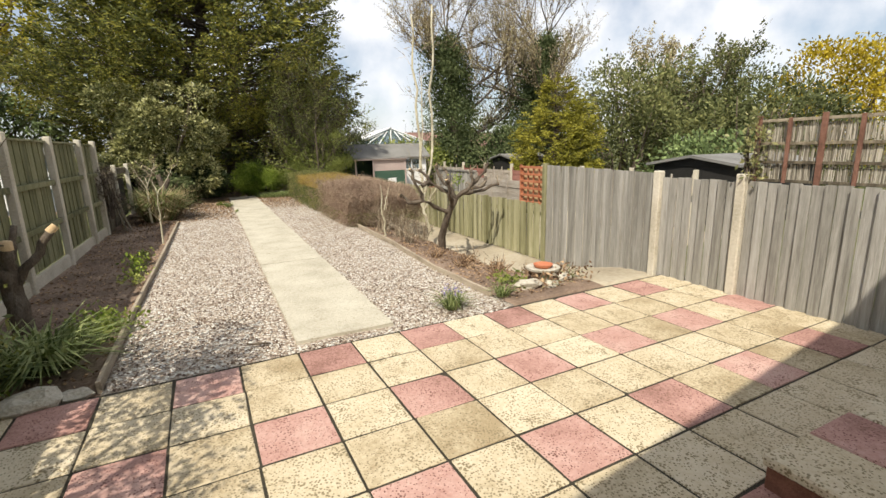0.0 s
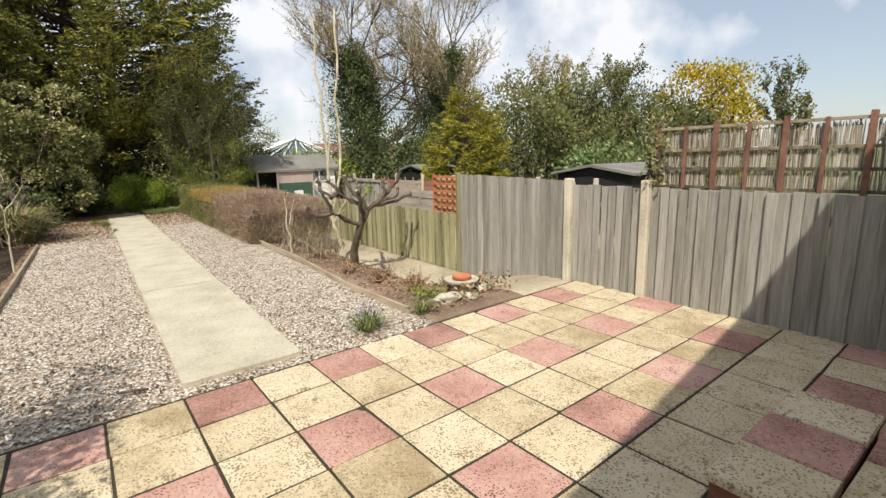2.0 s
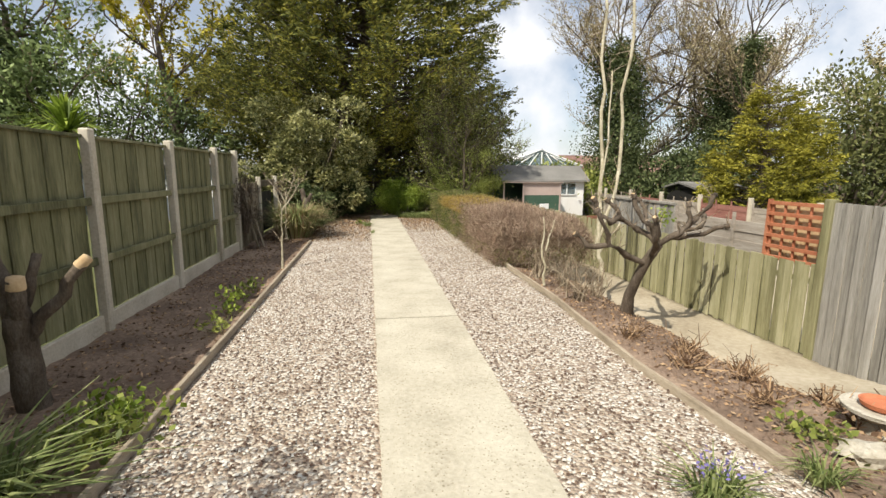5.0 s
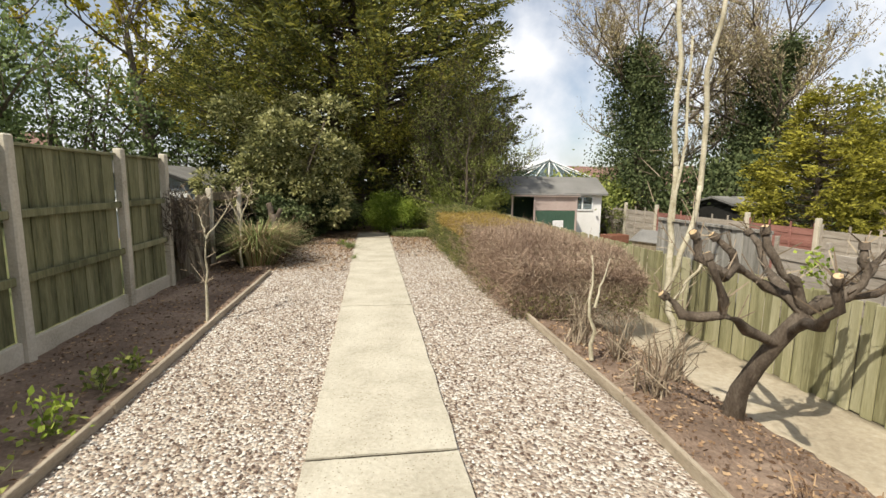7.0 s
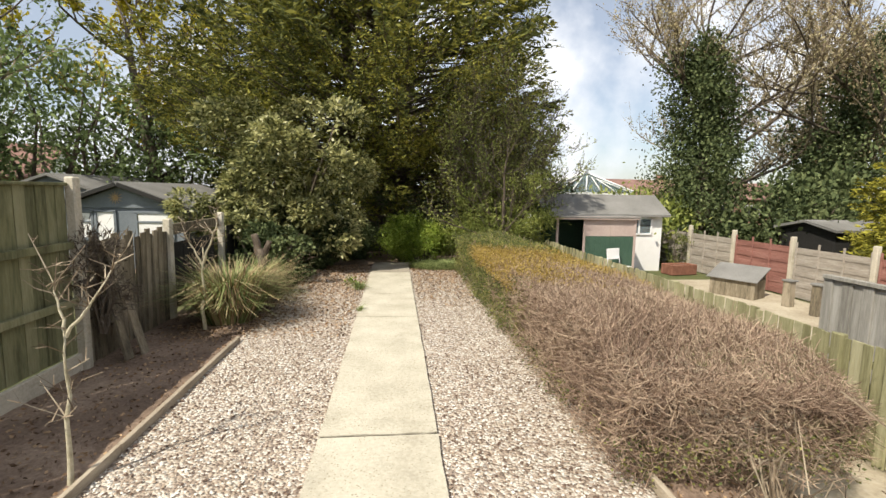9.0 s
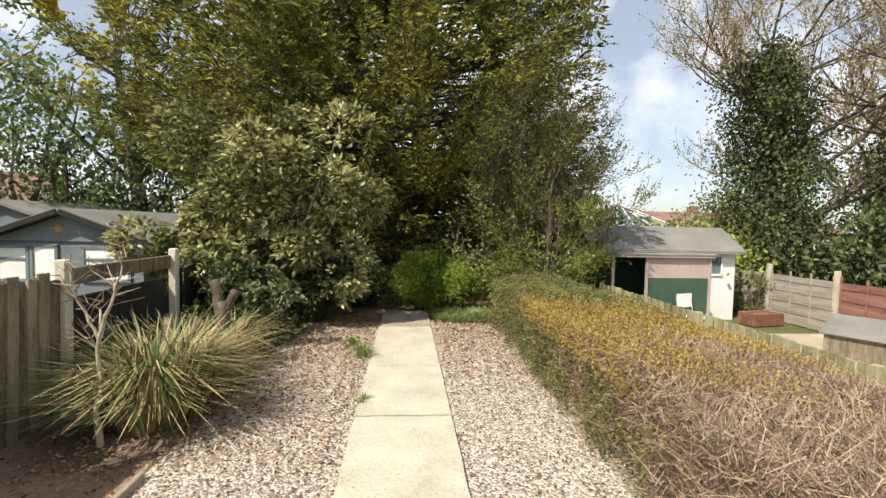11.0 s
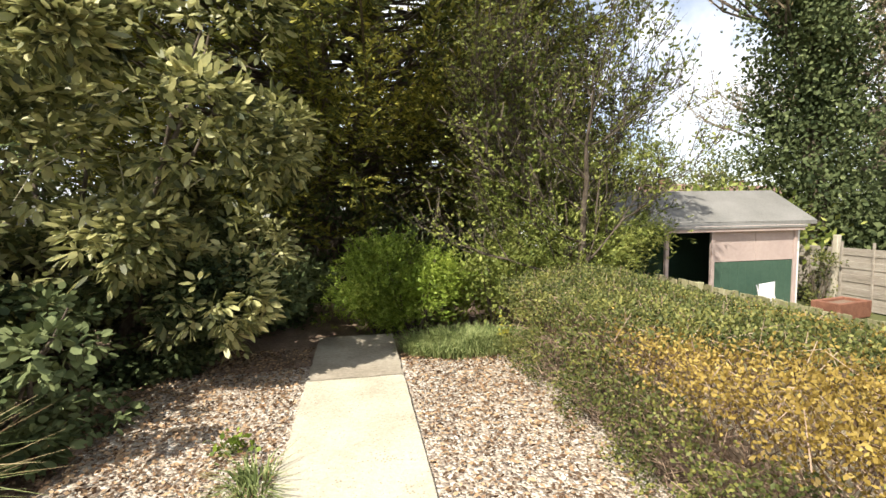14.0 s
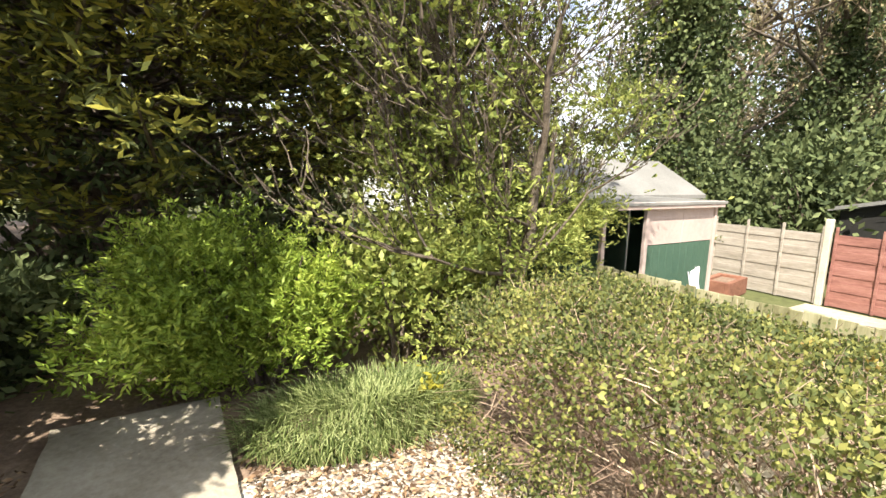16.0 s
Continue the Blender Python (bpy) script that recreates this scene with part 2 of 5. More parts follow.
M["meadow"] = material("rough_grass_ground", [(0.05, 0.06, 0.02), (0.10, 0.11, 0.04), (0.17, 0.15, 0.07)], 0.5, 9, 0.95, 0.6)
M["purple"] = material("violet_flowers", [(0.12, 0.10, 0.28), (0.22, 0.19, 0.42)], 5, 30, 0.7, 0, island=0.4)
M["felt"] = material("grey_roof_felt", [(0.12, 0.115, 0.105), (0.19, 0.185, 0.17), (0.26, 0.25, 0.235)], 1.2, 40, 0.95, 0.4)
M["tiles_roof"] = material("brown_red_roof_tiles", [(0.13, 0.07, 0.055), (0.22, 0.125, 0.10), (0.30, 0.19, 0.15)], 1.2, 12, 0.9, 0.4)
M["shed_green"] = material("green_painted_boards", [(0.035, 0.075, 0.05), (0.06, 0.11, 0.075)], 2, 20, 0.7, 0.2)
M["shed_grey"] = material("blue_grey_painted_boards", [(0.13, 0.15, 0.165), (0.20, 0.22, 0.235)], 2, 20, 0.7, 0.2)
M["dark_board"] = material("near_black_boards", [(0.012, 0.012, 0.011), (0.03, 0.028, 0.025)], 2, 20, 0.8, 0.2)
M["white"] = material("white_painted_render", [(0.66, 0.64, 0.60), (0.78, 0.77, 0.74), (0.83, 0.82, 0.80)], 1.5, 60, 0.8, 0.25)
M["upvc"] = material("white_plastic_frame", [(0.78, 0.78, 0.77), (0.84, 0.84, 0.83)], 2, 20, 0.35, 0.0, spec=0.5)
M["pinkish"] = material("faded_pink_blind", [(0.36, 0.28, 0.25), (0.46, 0.37, 0.33)], 2, 20, 0.85, 0.1)
M["fence_waney"] = material("grey_lap_boards", [(0.22, 0.19, 0.15), (0.34, 0.30, 0.25), (0.45, 0.41, 0.35)], 2, 12, 0.9, 0.3, stretch=(6, 0.8, 6))
M["fence_red"] = material("red_brown_lap_boards", [(0.16, 0.07, 0.055), (0.27, 0.125, 0.10), (0.36, 0.19, 0.155)], 2, 12, 0.85, 0.3, stretch=(6, 0.8, 6))
M["metal"] = material("galvanised_steel", [(0.30, 0.30, 0.31), (0.42, 0.42, 0.43)], 5, 40, 0.4, 0.0, metal=0.8)
M["black"] = material("black_plastic", [(0.012, 0.012, 0.013), (0.025, 0.025, 0.027)], 5, 40, 0.5, 0.0)
M["brickwall"] = material("house_brown_brick", [(0.20, 0.11, 0.075), (0.32, 0.20, 0.14)], 3, 30, 0.9, 0.4)
glass = bpy.data.materials.new("window_glass")
glass.use_nodes = True
gb = glass.node_tree.nodes["Principled BSDF"]
gb.inputs["Base Color"].default_value = (0.50, 0.60, 0.62, 1)
gb.inputs["Roughness"].default_value = 0.05
gb.inputs["Transmission Weight"].default_value = 0.75
M["glass"] = glass


# ---- mesh helpers ----
RNG = np.random.default_rng(7)


def mesh_of(name, verts, faces, mat, smooth=False):
    me = bpy.data.meshes.new(name)
    me.from_pydata([tuple(v) for v in verts], [], faces)
    for k in (mat if isinstance(mat, (list, tuple)) else [mat]):
        me.materials.append(M[k])
    if smooth:
        me.polygons.foreach_set("use_smooth", [True] * len(me.polygons))
    me.update()
    return me


def quad_mesh(name, v, mat):
    """v: (n, k, 3) corners of n separate faces."""
    n, k = v.shape[:2]
    me = bpy.data.meshes.new(name)
    me.vertices.add(n * k)
    me.vertices.foreach_set("co", np.ascontiguousarray(v, dtype=np.float32).ravel())
    me.loops.add(n * k)
    me.loops.foreach_set("vertex_index", np.arange(n * k, dtype=np.int32))
    me.polygons.add(n)
    me.polygons.foreach_set("loop_start", np.arange(0, n * k, k, dtype=np.int32))
    me.materials.append(M[mat])
    me.update(calc_edges=True)
    return me


def unit(a):
    return a / np.maximum(np.linalg.norm(a, axis=-1, keepdims=True), 1e-9)


def leaf_quads(c, d, length, width, fold=0.25):
    """Kite-shaped leaves at c pointing along d, with random turn about d."""
    n = len(c)
    d = unit(d)
    r = RNG.normal(size=(n, 3))
    s = unit(np.cross(d, r))
    up = np.cross(s, d)
    length = np.broadcast_to(np.asarray(length, float), (n,))[:, None] * RNG.uniform(0.6, 1.3, (n, 1))
    width = np.broadcast_to(np.asarray(width, float), (n,))[:, None] * RNG.uniform(0.7, 1.25, (n, 1))
    mid = c + d * length * 0.5
    bend = up * length * fold * RNG.uniform(-1, 1, (n, 1))
    return np.stack([c, mid + s * width * 0.5 + bend * 0.4, c + d * length + bend, mid - s * width * 0.5 + bend * 0.4], 1)


def oval_leaves(c, d, length, width):
    """Broad six-cornered leaves that droop at the tip."""
    n = len(c)
    d = unit(d)
    s = unit(np.cross(d, RNG.normal(size=(n, 3)) * 0.6 + np.array([0, 0, 1.0])))
    up = np.cross(s, d)
    L = length * RNG.uniform(0.55, 1.25, (n, 1))
    W = width * RNG.uniform(0.75, 1.2, (n, 1)) * 0.5
    sag = -up * L * RNG.uniform(-0.05, 0.22, (n, 1))
    a, b = c + d * L * 0.28 + sag * 0.1, c + d * L * 0.70 + sag * 0.5
    return np.stack([c, a + s * W * 0.9, b + s * W * 0.85, c + d * L + sag, b - s * W * 0.85, a - s * W * 0.9], 1)


def spray_quads(c, d, length, width):
    """Feathered sprays: five kites from each point in one plane."""
    n = len(c)
    d = unit(d)
    s = unit(np.cross(d, RNG.normal(size=(n, 3)) * 0.5 + np.array([0, 0, 1.0])))
    out = []
    for a, k in ((-0.75, 0.6), (-0.38, 0.85), (0, 1.0), (0.38, 0.85), (0.75, 0.6)):
        dd = d * math.cos(a) + s * math.sin(a) + RNG.normal(size=(n, 3)) * 0.14
        out.append(leaf_quads(c, dd, length * k, width))
    return np.concatenate(out)


def ribbon_quads(a, b, ra, rb):
    """Thin twigs from a to b: one tapered strip each, facing at random."""
    d = unit(b - a)
    s = unit(np.cross(d, RNG.normal(size=a.shape)))
    ra = np.broadcast_to(np.asarray(ra, float), (len(a),))[:, None]
    rb = np.broadcast_to(np.asarray(rb, float), (len(a),))[:, None]
    return np.stack([a - s * ra, a + s * ra, b + s * rb, b - s * rb], 1)


class Tubes:
    """Tapered round limbs joined into one mesh."""

    def __init__(self):
        self.v, self.f = [], []

    def add(self, pts, radii, sides=6, cap=True):
        pts = [Vector(p) for p in pts]
        base = len(self.v)
        for i, p in enumerate(pts):
            d = (pts[min(i + 1, len(pts) - 1)] - pts[max(i - 1, 0)]).normalized()
            ref = Vector((1, 0, 0)) if abs(d.x) < 0.8 else Vector((0, 1, 0))
            s = d.cross(ref).normalized()
            u = d.cross(s)
            for k in range(sides):
                a = 2 * math.pi * k / sides
                self.v.append(p + (s * math.cos(a) + u * math.sin(a)) * radii[i])
        for i in range(len(pts) - 1):
            for k in range(sides):
                k2 = (k + 1) % sides
                self.f.append((base + i * sides + k, base + i * sides + k2, base + (i + 1) * sides + k2, base + (i + 1) * sides + k))
        if cap:
            self.f.append(tuple(base + (len(pts) - 1) * sides + k for k in range(sides)))
        return self

    def mesh(self, name, mat):
        return mesh_of(name, self.v, self.f, mat, True)


def bent(a, b, n, wob, rnd):
    a, b = Vector(a), Vector(b)
    L = (b - a).length
    out = []
    for i in range(n + 1):
        t = i / n
        w = wob * L * math.sin(math.pi * min(t, 0.999)) if i < n else wob * L * 0.3
        out.append(a.lerp(b, t) + Vector((rnd.uniform(-1, 1), rnd.uniform(-1, 1), rnd.uniform(-0.6, 0.6))) * w * (0 if i == 0 else 1))
    return out


def part(parent, name, me, loc=(0, 0, 0), rot=(0, 0, 0), label=""):
    if isinstance(me, list):
        return [part(parent, name, k, loc, rot, label) for k in me][-1]
    ob = new(name, me)
    ob.parent = parent
    ob.location = loc
    ob.rotation_euler = [radians(a) for a in rot]
    if label:
        ob["label"] = label
    return ob


def thing(name, loc=(0, 0, 0), rz=0, label="", category="", group="", kind=""):
    ob = new(name)
    ob.empty_display_size = 0.1
    ob.matrix_basis = pose(*loc, 0, 0, rz)
    return tagged(ob, label, category, group, kind)


BOXES = {}


def box_mesh(name, sx, sy, sz, mat, bevel=0.006, wobble=0.0, seed=0):
    """A bevelled block, its base at z = 0, centred in x and y."""
    key = (name, round(sx, 4), round(sy, 4), round(sz, 4), mat, bevel, seed)
    if key in BOXES:
        return BOXES[key]
    bm = bmesh.new()
    bmesh.ops.create_cube(bm, size=1)
    for v in bm.verts:
        v.co = Vector((v.co.x * sx, v.co.y * sy, (v.co.z + 0.5) * sz))
    if bevel:
        bmesh.ops.bevel(bm, geom=list(bm.edges), offset=bevel, segments=1, affect="EDGES")
    if wobble:
        rnd = random.Random(seed)
        for v in bm.verts:
            v.co += Vector((rnd.uniform(-1, 1), rnd.uniform(-1, 1), rnd.uniform(-1, 1))) * wobble
    me = bpy.data.meshes.new(name)
    bm.to_mesh(me)
    bm.free()
    me.materials.append(M[mat])
    BOXES[key] = me
    return me


def many_boxes(name, rows, mat, bevel=0.0):
    """rows of (centre, size, rz): a mesh for each block."""
    if len(rows) > 1:
        return [many_boxes(name, [r], mat, bevel) for r in rows]
    bm = bmesh.new()
    for c, s, rz in rows:
        made = bmesh.ops.create_cube(bm, size=1, matrix=pose(*c, 0, 0, rz) @ Matrix.Diagonal((*s, 1)))
    if bevel:
        bmesh.ops.bevel(bm, geom=list(bm.edges), offset=bevel, segments=1, affect="EDGES")
    me = bpy.data.meshes.new(name)
    bm.to_mesh(me)
    bm.free()
    me.materials.append(M[mat])
    return me


def relief(name, x0, x1, y0, y1, step, zfun, mat, skirt=0.12):
    """A surface with relief and a skirt, as one mesh."""
    nx, ny = max(2, int((x1 - x0) / step)), max(2, int((y1 - y0) / step))
    v, f = [], []
    for j in range(ny + 1):
        for i in range(nx + 1):
            x, y = x0 + (x1 - x0) * i / nx, y0 + (y1 - y0) * j / ny
            v.append((x, y, zfun(x, y)))
    w = nx + 1
    for j in range(ny):
        for i in range(nx):
            f.append((j * w + i, j * w + i + 1, (j + 1) * w + i + 1, (j + 1) * w + i))
    ring = [i for i in range(w)] + [j * w + nx for j in range(1, ny + 1)] + [ny * w + i for i in range(nx - 1, -1, -1)] + [j * w for j in range(ny - 1, 0, -1)]
    b = len(v)
    for k in ring:
        v.append((v[k][0], v[k][1], v[k][2] - skirt))
    for q in range(len(ring)):
        q2 = (q + 1) % len(ring)
        f.append((ring[q2], ring[q], b + q, b + q2))
    return mesh_of(name, v, f, mat, True)


def lump(name, sx, sy, sz, mat, seed, sub=2, rough=0.6):
    bm = bmesh.new()
    bmesh.ops.create_icosphere(bm, subdivisions=sub, radius=1)
    off = Vector((seed * 3.1, seed * 1.7, seed * 2.3))
    for v in bm.verts:
        k = 1 + rough * noise.noise(v.co * 1.3 + off) + rough * 0.5 * noise.noise(v.co * 3.1 + off)
        v.co = Vector((v.co.x * sx * k, v.co.y * sy * k, (v.co.z * k + 0.75) * sz))
    me = bpy.data.meshes.new(name)
    bm.to_mesh(me)
    bm.free()
    me.materials.append(M[mat])
    return me


# ---- plan ----
FENCE_L = -2.68      # plane of the tall boarded fence
FENCE_R = 4.46       # plane of the fence beside the patio
LOW_R = 4.62         # plane of the low mossy fence
KERB_L, KERB_R = -1.38, 2.22
PATIO_TURN = 1.3


def strip_z(y):
    t = min(1.0, max(0.0, (y - 0.75) / 2.2))
    return -0.02 - 0.34 * t * t * (3 - 2 * t)


# ---- ground ----
gx = [-1500, -60, -8, -2.8, 2.0, 2.2, 4.75, 4.9, 10, 60, 1500]
gy = [-1500, -60, -6, 0.5, 1.2, 3.2, 16, 30, 80, 1500]
gv = [(x, y, -0.07 if (x <= 2.0 or (x < 4.8 and y <= 0.5)) else -0.50) for y in gy for x in gx]
gf = [(j * len(gx) + i, j * len(gx) + i + 1, (j + 1) * len(gx) + i + 1, (j + 1) * len(gx) + i) for j in range(len(gy) - 1) for i in range(len(gx) - 1)]
tagged(new("ground", mesh_of("ground", gv, gf, "meadow")), "rough grass ground of the gardens around", "ground", kind="structure")


def gravel_z(x, y):
    return 0.012 * noise.noise(Vector((x * 1.3, y * 1.3, 0))) + 0.006 * noise.noise(Vector((x * 9, y * 9, 2)))


gravel = tagged(new("gravel", relief("gravel", KERB_L, KERB_R, 0.30, 14.9, 0.07, lambda x, y: gravel_z(x, y) - 0.008, "gravel")),
                "pale pink and cream gravel beside the concrete path", "gravel", kind="structure")


def soil_z(x, y):
    return 0.03 * noise.noise(Vector((x * 1.7, y * 1.7, 5))) + 0.02 * noise.noise(Vector((x * 6, y * 6, 1)))


tagged(new("flower_bed_soil", relief("soil_l", -2.75, KERB_L, 0.45, 15.5, 0.08, lambda x, y: soil_z(x, y) - 0.02, "soil", 0.2)),
       "bare dark soil bed along the tall fence", "soil", kind="structure")


def bed_r_z(x, y):
    t = min(1.0, max(0.0, (x - KERB_R) / 1.4))
    return soil_z(x, y) * 0.8 - 0.015 + (strip_z(y) - 0.0) * t * t


tagged(new("flower_bed_soil", relief("soil_r", KERB_R, 3.66, 0.62, 16.5, 0.08, bed_r_z, "soil", 0.3)),
       "dry brown soil bed with clipped plant stubs", "soil", kind="structure")
tagged(new("concrete_strip", relief("strip", 3.60, 4.62, 0.62, 16.5, 0.12, lambda x, y: strip_z(y) + 0.01 * noise.noise(Vector((x * 2, y * 2, 9))), "strip", 0.3)),
       "sloping worn concrete strip along the mossy fence", "path", kind="structure")
tagged(new("back_soil", relief("soil_b", -8.0, 4.55, 14.85, 30.0, 0.35, lambda x, y: soil_z(x * 0.5, y * 0.5) - 0.03, "soil", 0.3)),
       "shaded earth covered in dead leaves under the trees", "soil", kind="structure")

# concrete path of long cast slabs
path = thing("garden_path", (0, 0, 0), label="pale concrete garden path of long cast slabs", category="path", kind="structure")
PATH_Y = [0.66, 3.84, 7.17, 10.56, 12.09, 14.38, 15.9]
for i in range(6):
    y0, y1 = PATH_Y[i] + (0.007 if i == 4 else 0.016), PATH_Y[i + 1] - (0.007 if i == 3 else 0.016)
    bm = bmesh.new()
    bmesh.ops.create_grid(bm, x_segments=10, y_segments=24, size=0.5)
    rnd = random.Random(i)
    for v in bm.verts:
        ex = 0.012 * noise.noise(Vector((v.co.y * 9, i, 3 if v.co.x > 0 else 7))) if abs(v.co.x) > 0.49 else 0
        ey = 0.012 * noise.noise(Vector((v.co.x * 9, i, 5))) if abs(v.co.y) > 0.49 else 0
        v.co = Vector((0.45 + v.co.x * 0.90 + ex, (y0 + y1) / 2 + v.co.y * (y1 - y0) + ey, 0.026 + 0.004 * noise.noise(v.co * 4) + rnd.uniform(-0.0004, 0.0004)))
    ret = bmesh.ops.extrude_face_region(bm, geom=list(bm.faces))
    for v in ret["geom"]:
        if isinstance(v, bmesh.types.BMVert):
            v.co.z += 0.0
    for v in [v for v in bm.verts if v not in ret["geom"]]:
        v.co.z -= 0.10
    bmesh.ops.recalc_face_normals(bm, faces=list(bm.faces))
    me = bpy.data.meshes.new("slab")
    bm.to_mesh(me)
    bm.free()
    me.materials.append(M["concrete_dirty_shaded" if i == 5 else "concrete"])
    part(path, "slab", me)
for y in PATH_Y[1:-1]:
    part(path, "joint", box_mesh("path_joint", 0.89, 0.06, 0.085, "joint", 0.004), (0.45, y, -0.07), label="dark earth in the joint")


# ---- fences ----
def right_fence():
    f = thing("fence_east", (FENCE_R, 0, 0), label="weathered grey vertical board fence with concrete posts", category="fence", kind="structure")
    rnd = random.Random(3)
    for y in (0.69, -0.33):
        part(f, "post", box_mesh("fence_post", 0.10, 0.10, 1.75, "post", 0.012), (-0.02, y, -0.45), label="pale concrete fence post")
    part(f, "post", box_mesh("fence_post_wood", 0.09, 0.09, 1.75, "fence_grey", 0.008), (0.0, -2.66, -0.45))
    for a, b in ((0.63, -0.27), (-0.39, -2.60)):
        n = round((a - b) / 0.098)
        w = (a - b) / n
        me = [box_mesh("board", 0.018, w * (1.16 if s % 2 == 0 else 0.90), 1.36, "fence_grey", 0.004, 0.004, s) for s in range(6)]
        for k in range(n):
            part(f, "board", me[k % 6], (rnd.uniform(-0.004, 0.004) - 0.026 * (k % 2), a - (k + 0.5) * w, -0.14 + rnd.uniform(-0.012, 0.012)), (0, 0, rnd.uniform(-2, 5)))
        part(f, "rail", box_mesh("rail", 0.05, a - b, 0.07, "fence_grey", 0.005), (0.045, (a + b) / 2, 0.95))
    return f


def sloping_panel():
    """The panel between the patio fence and the low fence, whose foot follows the slope."""
    f = thing("fence_east_panel", (FENCE_R, 0.74, 0), label="greenish grey board fence panel above sloping concrete", category="fence", kind="structure")
    rnd = random.Random(5)
    n = 23
    for k in range(n):
        y = 0.06 + (k + 0.5) * 2.22 / n
        z0 = strip_z(0.74 + y) - 0.02
        h = 1.27 + 0.02 * y - z0
        part(f, "board", box_mesh("board", 0.018, 0.114 if k % 2 == 0 else 0.088, round(h, 2), "fence_grey", 0.004, 0.004, k % 4), (0.015 + 0.055 * y - 0.026 * (k % 2), y, z0), (0, 0, rnd.uniform(-2, 4)))
    part(f, "post", box_mesh("post_wood", 0.09, 0.09, 1.72, "fence_green", 0.008), (0.14, 2.33, -0.38))
    part(f, "rail", box_mesh("gravel_board", 0.03, 2.2, 0.12, "fence_green", 0.004), (0.10, 1.15, -0.30), (-6.5, 0, -3))
    return f


def low_fence():
    f = thing("fence_east_low", (LOW_R, 3.1, 0), label="low mossy green board fence beside the concrete strip", category="fence", kind="structure")
    rnd = random.Random(6)
    n = 128
    me = [box_mesh("board", 0.018, 0.118 if s % 2 == 0 else 0.088, 1.0, "fence_green", 0.004, 0.004, s) for s in range(6)]
    for k in range(n):
        y = 0.05 + k * 0.1
        part(f, "board", me[k % 6], (rnd.uniform(-0.004, 0.004) - 0.024 * (k % 2), y, -0.36 + rnd.uniform(-0.01, 0.012)), (0, 0, rnd.uniform(-2, 4)))
    for y in (1.9, 4.4, 6.9, 9.4, 11.9):
        part(f, "post", box_mesh("post_low", 0.08, 0.08, 1.06, "fence_green", 0.006), (-0.03, y, -0.40))
    part(f, "rail", box_mesh("rail_low", 0.04, 12.8, 0.06, "fence_green", 0.005), (0.04, 6.4, 0.42))
    return f


def left_fence():
    f = thing("fence_west", (FENCE_L, 0, 0), label="tall greenish timber fence with concrete posts and gravel boards", category="fence", kind="structure")
    rnd = random.Random(8)
    ys = [-3.5, -1.62, 0.24, 2.12, 3.97, 5.80, 7.62, 8.85]
    for k, y in enumerate(ys):
        part(f, "post", box_mesh("concrete_post", 0.10, 0.10, 2.02, "post", 0.014), (0.02, y, -0.06), label="pale concrete fence post")
        if k == len(ys) - 1:
            break
        a, b = y + 0.05, ys[k + 1] - 0.05
        part(f, "gravel_board", box_mesh("gravel_board", 0.05, b - a, 0.20, "post", 0.008), (0.0, (a + b) / 2, -0.05))
        n = round((b - a) / 0.125)
        w = (b - a) / n
        for j in range(n):
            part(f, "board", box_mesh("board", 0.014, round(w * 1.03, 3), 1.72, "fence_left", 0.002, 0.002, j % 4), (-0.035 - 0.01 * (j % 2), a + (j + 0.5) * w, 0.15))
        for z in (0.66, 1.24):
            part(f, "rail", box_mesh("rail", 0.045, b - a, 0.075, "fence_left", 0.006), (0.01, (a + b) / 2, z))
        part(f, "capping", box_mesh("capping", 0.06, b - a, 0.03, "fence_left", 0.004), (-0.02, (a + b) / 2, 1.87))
    return f


def old_fence():
    """The broken, lower stretch beyond the tall fence."""
    f = thing("fence_west_old", (FENCE_L, 8.9, 0), label="broken old dark fence with leaning boards", category="fence", kind="structure")
    rnd = random.Random(9)
    for k in range(16):
        y = 0.06 + k * 0.112
        part(f, "board", box_mesh("board", 0.016, 0.125, 1.28 + 0.04 * (k % 3), "fence_old", 0.003, 0.006, k % 5), (rnd.uniform(-0.012, 0.008), y, -0.03), (rnd.uniform(-0.8, 0.8), rnd.uniform(-1, 2), rnd.uniform(-3, 3)))
    for k in range(2):
        part(f, "leaning_board", box_mesh("leaning_board", 0.025, 0.16, 1.35, "fence_old", 0.004, 0.008, k), (0.34 + 0.06 * k, 0.15 + 0.22 * k, -0.02), (8 * (k - 1), -14, 6))
    for y in (1.86, 3.86):
        part(f, "post", box_mesh("post_old", 0.10, 0.10, 1.46, "post", 0.012), (0.02, y, -0.03))
    # near-black boards stand in for the dark void below the top rail
    for k in range(17):
        part(f, "dark_board", box_mesh("dark_board", 0.016, 0.12, 1.02, "dark_board", 0.003, 0.004, k % 4), (-0.10, 1.95 + k * 0.112, 0.02), (0, 0, rnd.uniform(-3, 3)))
    part(f, "top_rail", box_mesh("top_rail", 0.05, 2.0, 0.16, "fence_old", 0.006), (-0.02, 2.86, 1.18))
    # far stretch coloured near-black too, for the dark area there
    for k in range(24):
        part(f, "board", box_mesh("board", 0.016, 0.12, 1.18, "dark_board", 0.003, 0.006, k % 5), (rnd.uniform(-0.03, 0.02), 3.98 + k * 0.112, -0.03))
    return f


right_fence(), sloping_panel(), low_fence(), left_fence(), old_fence()


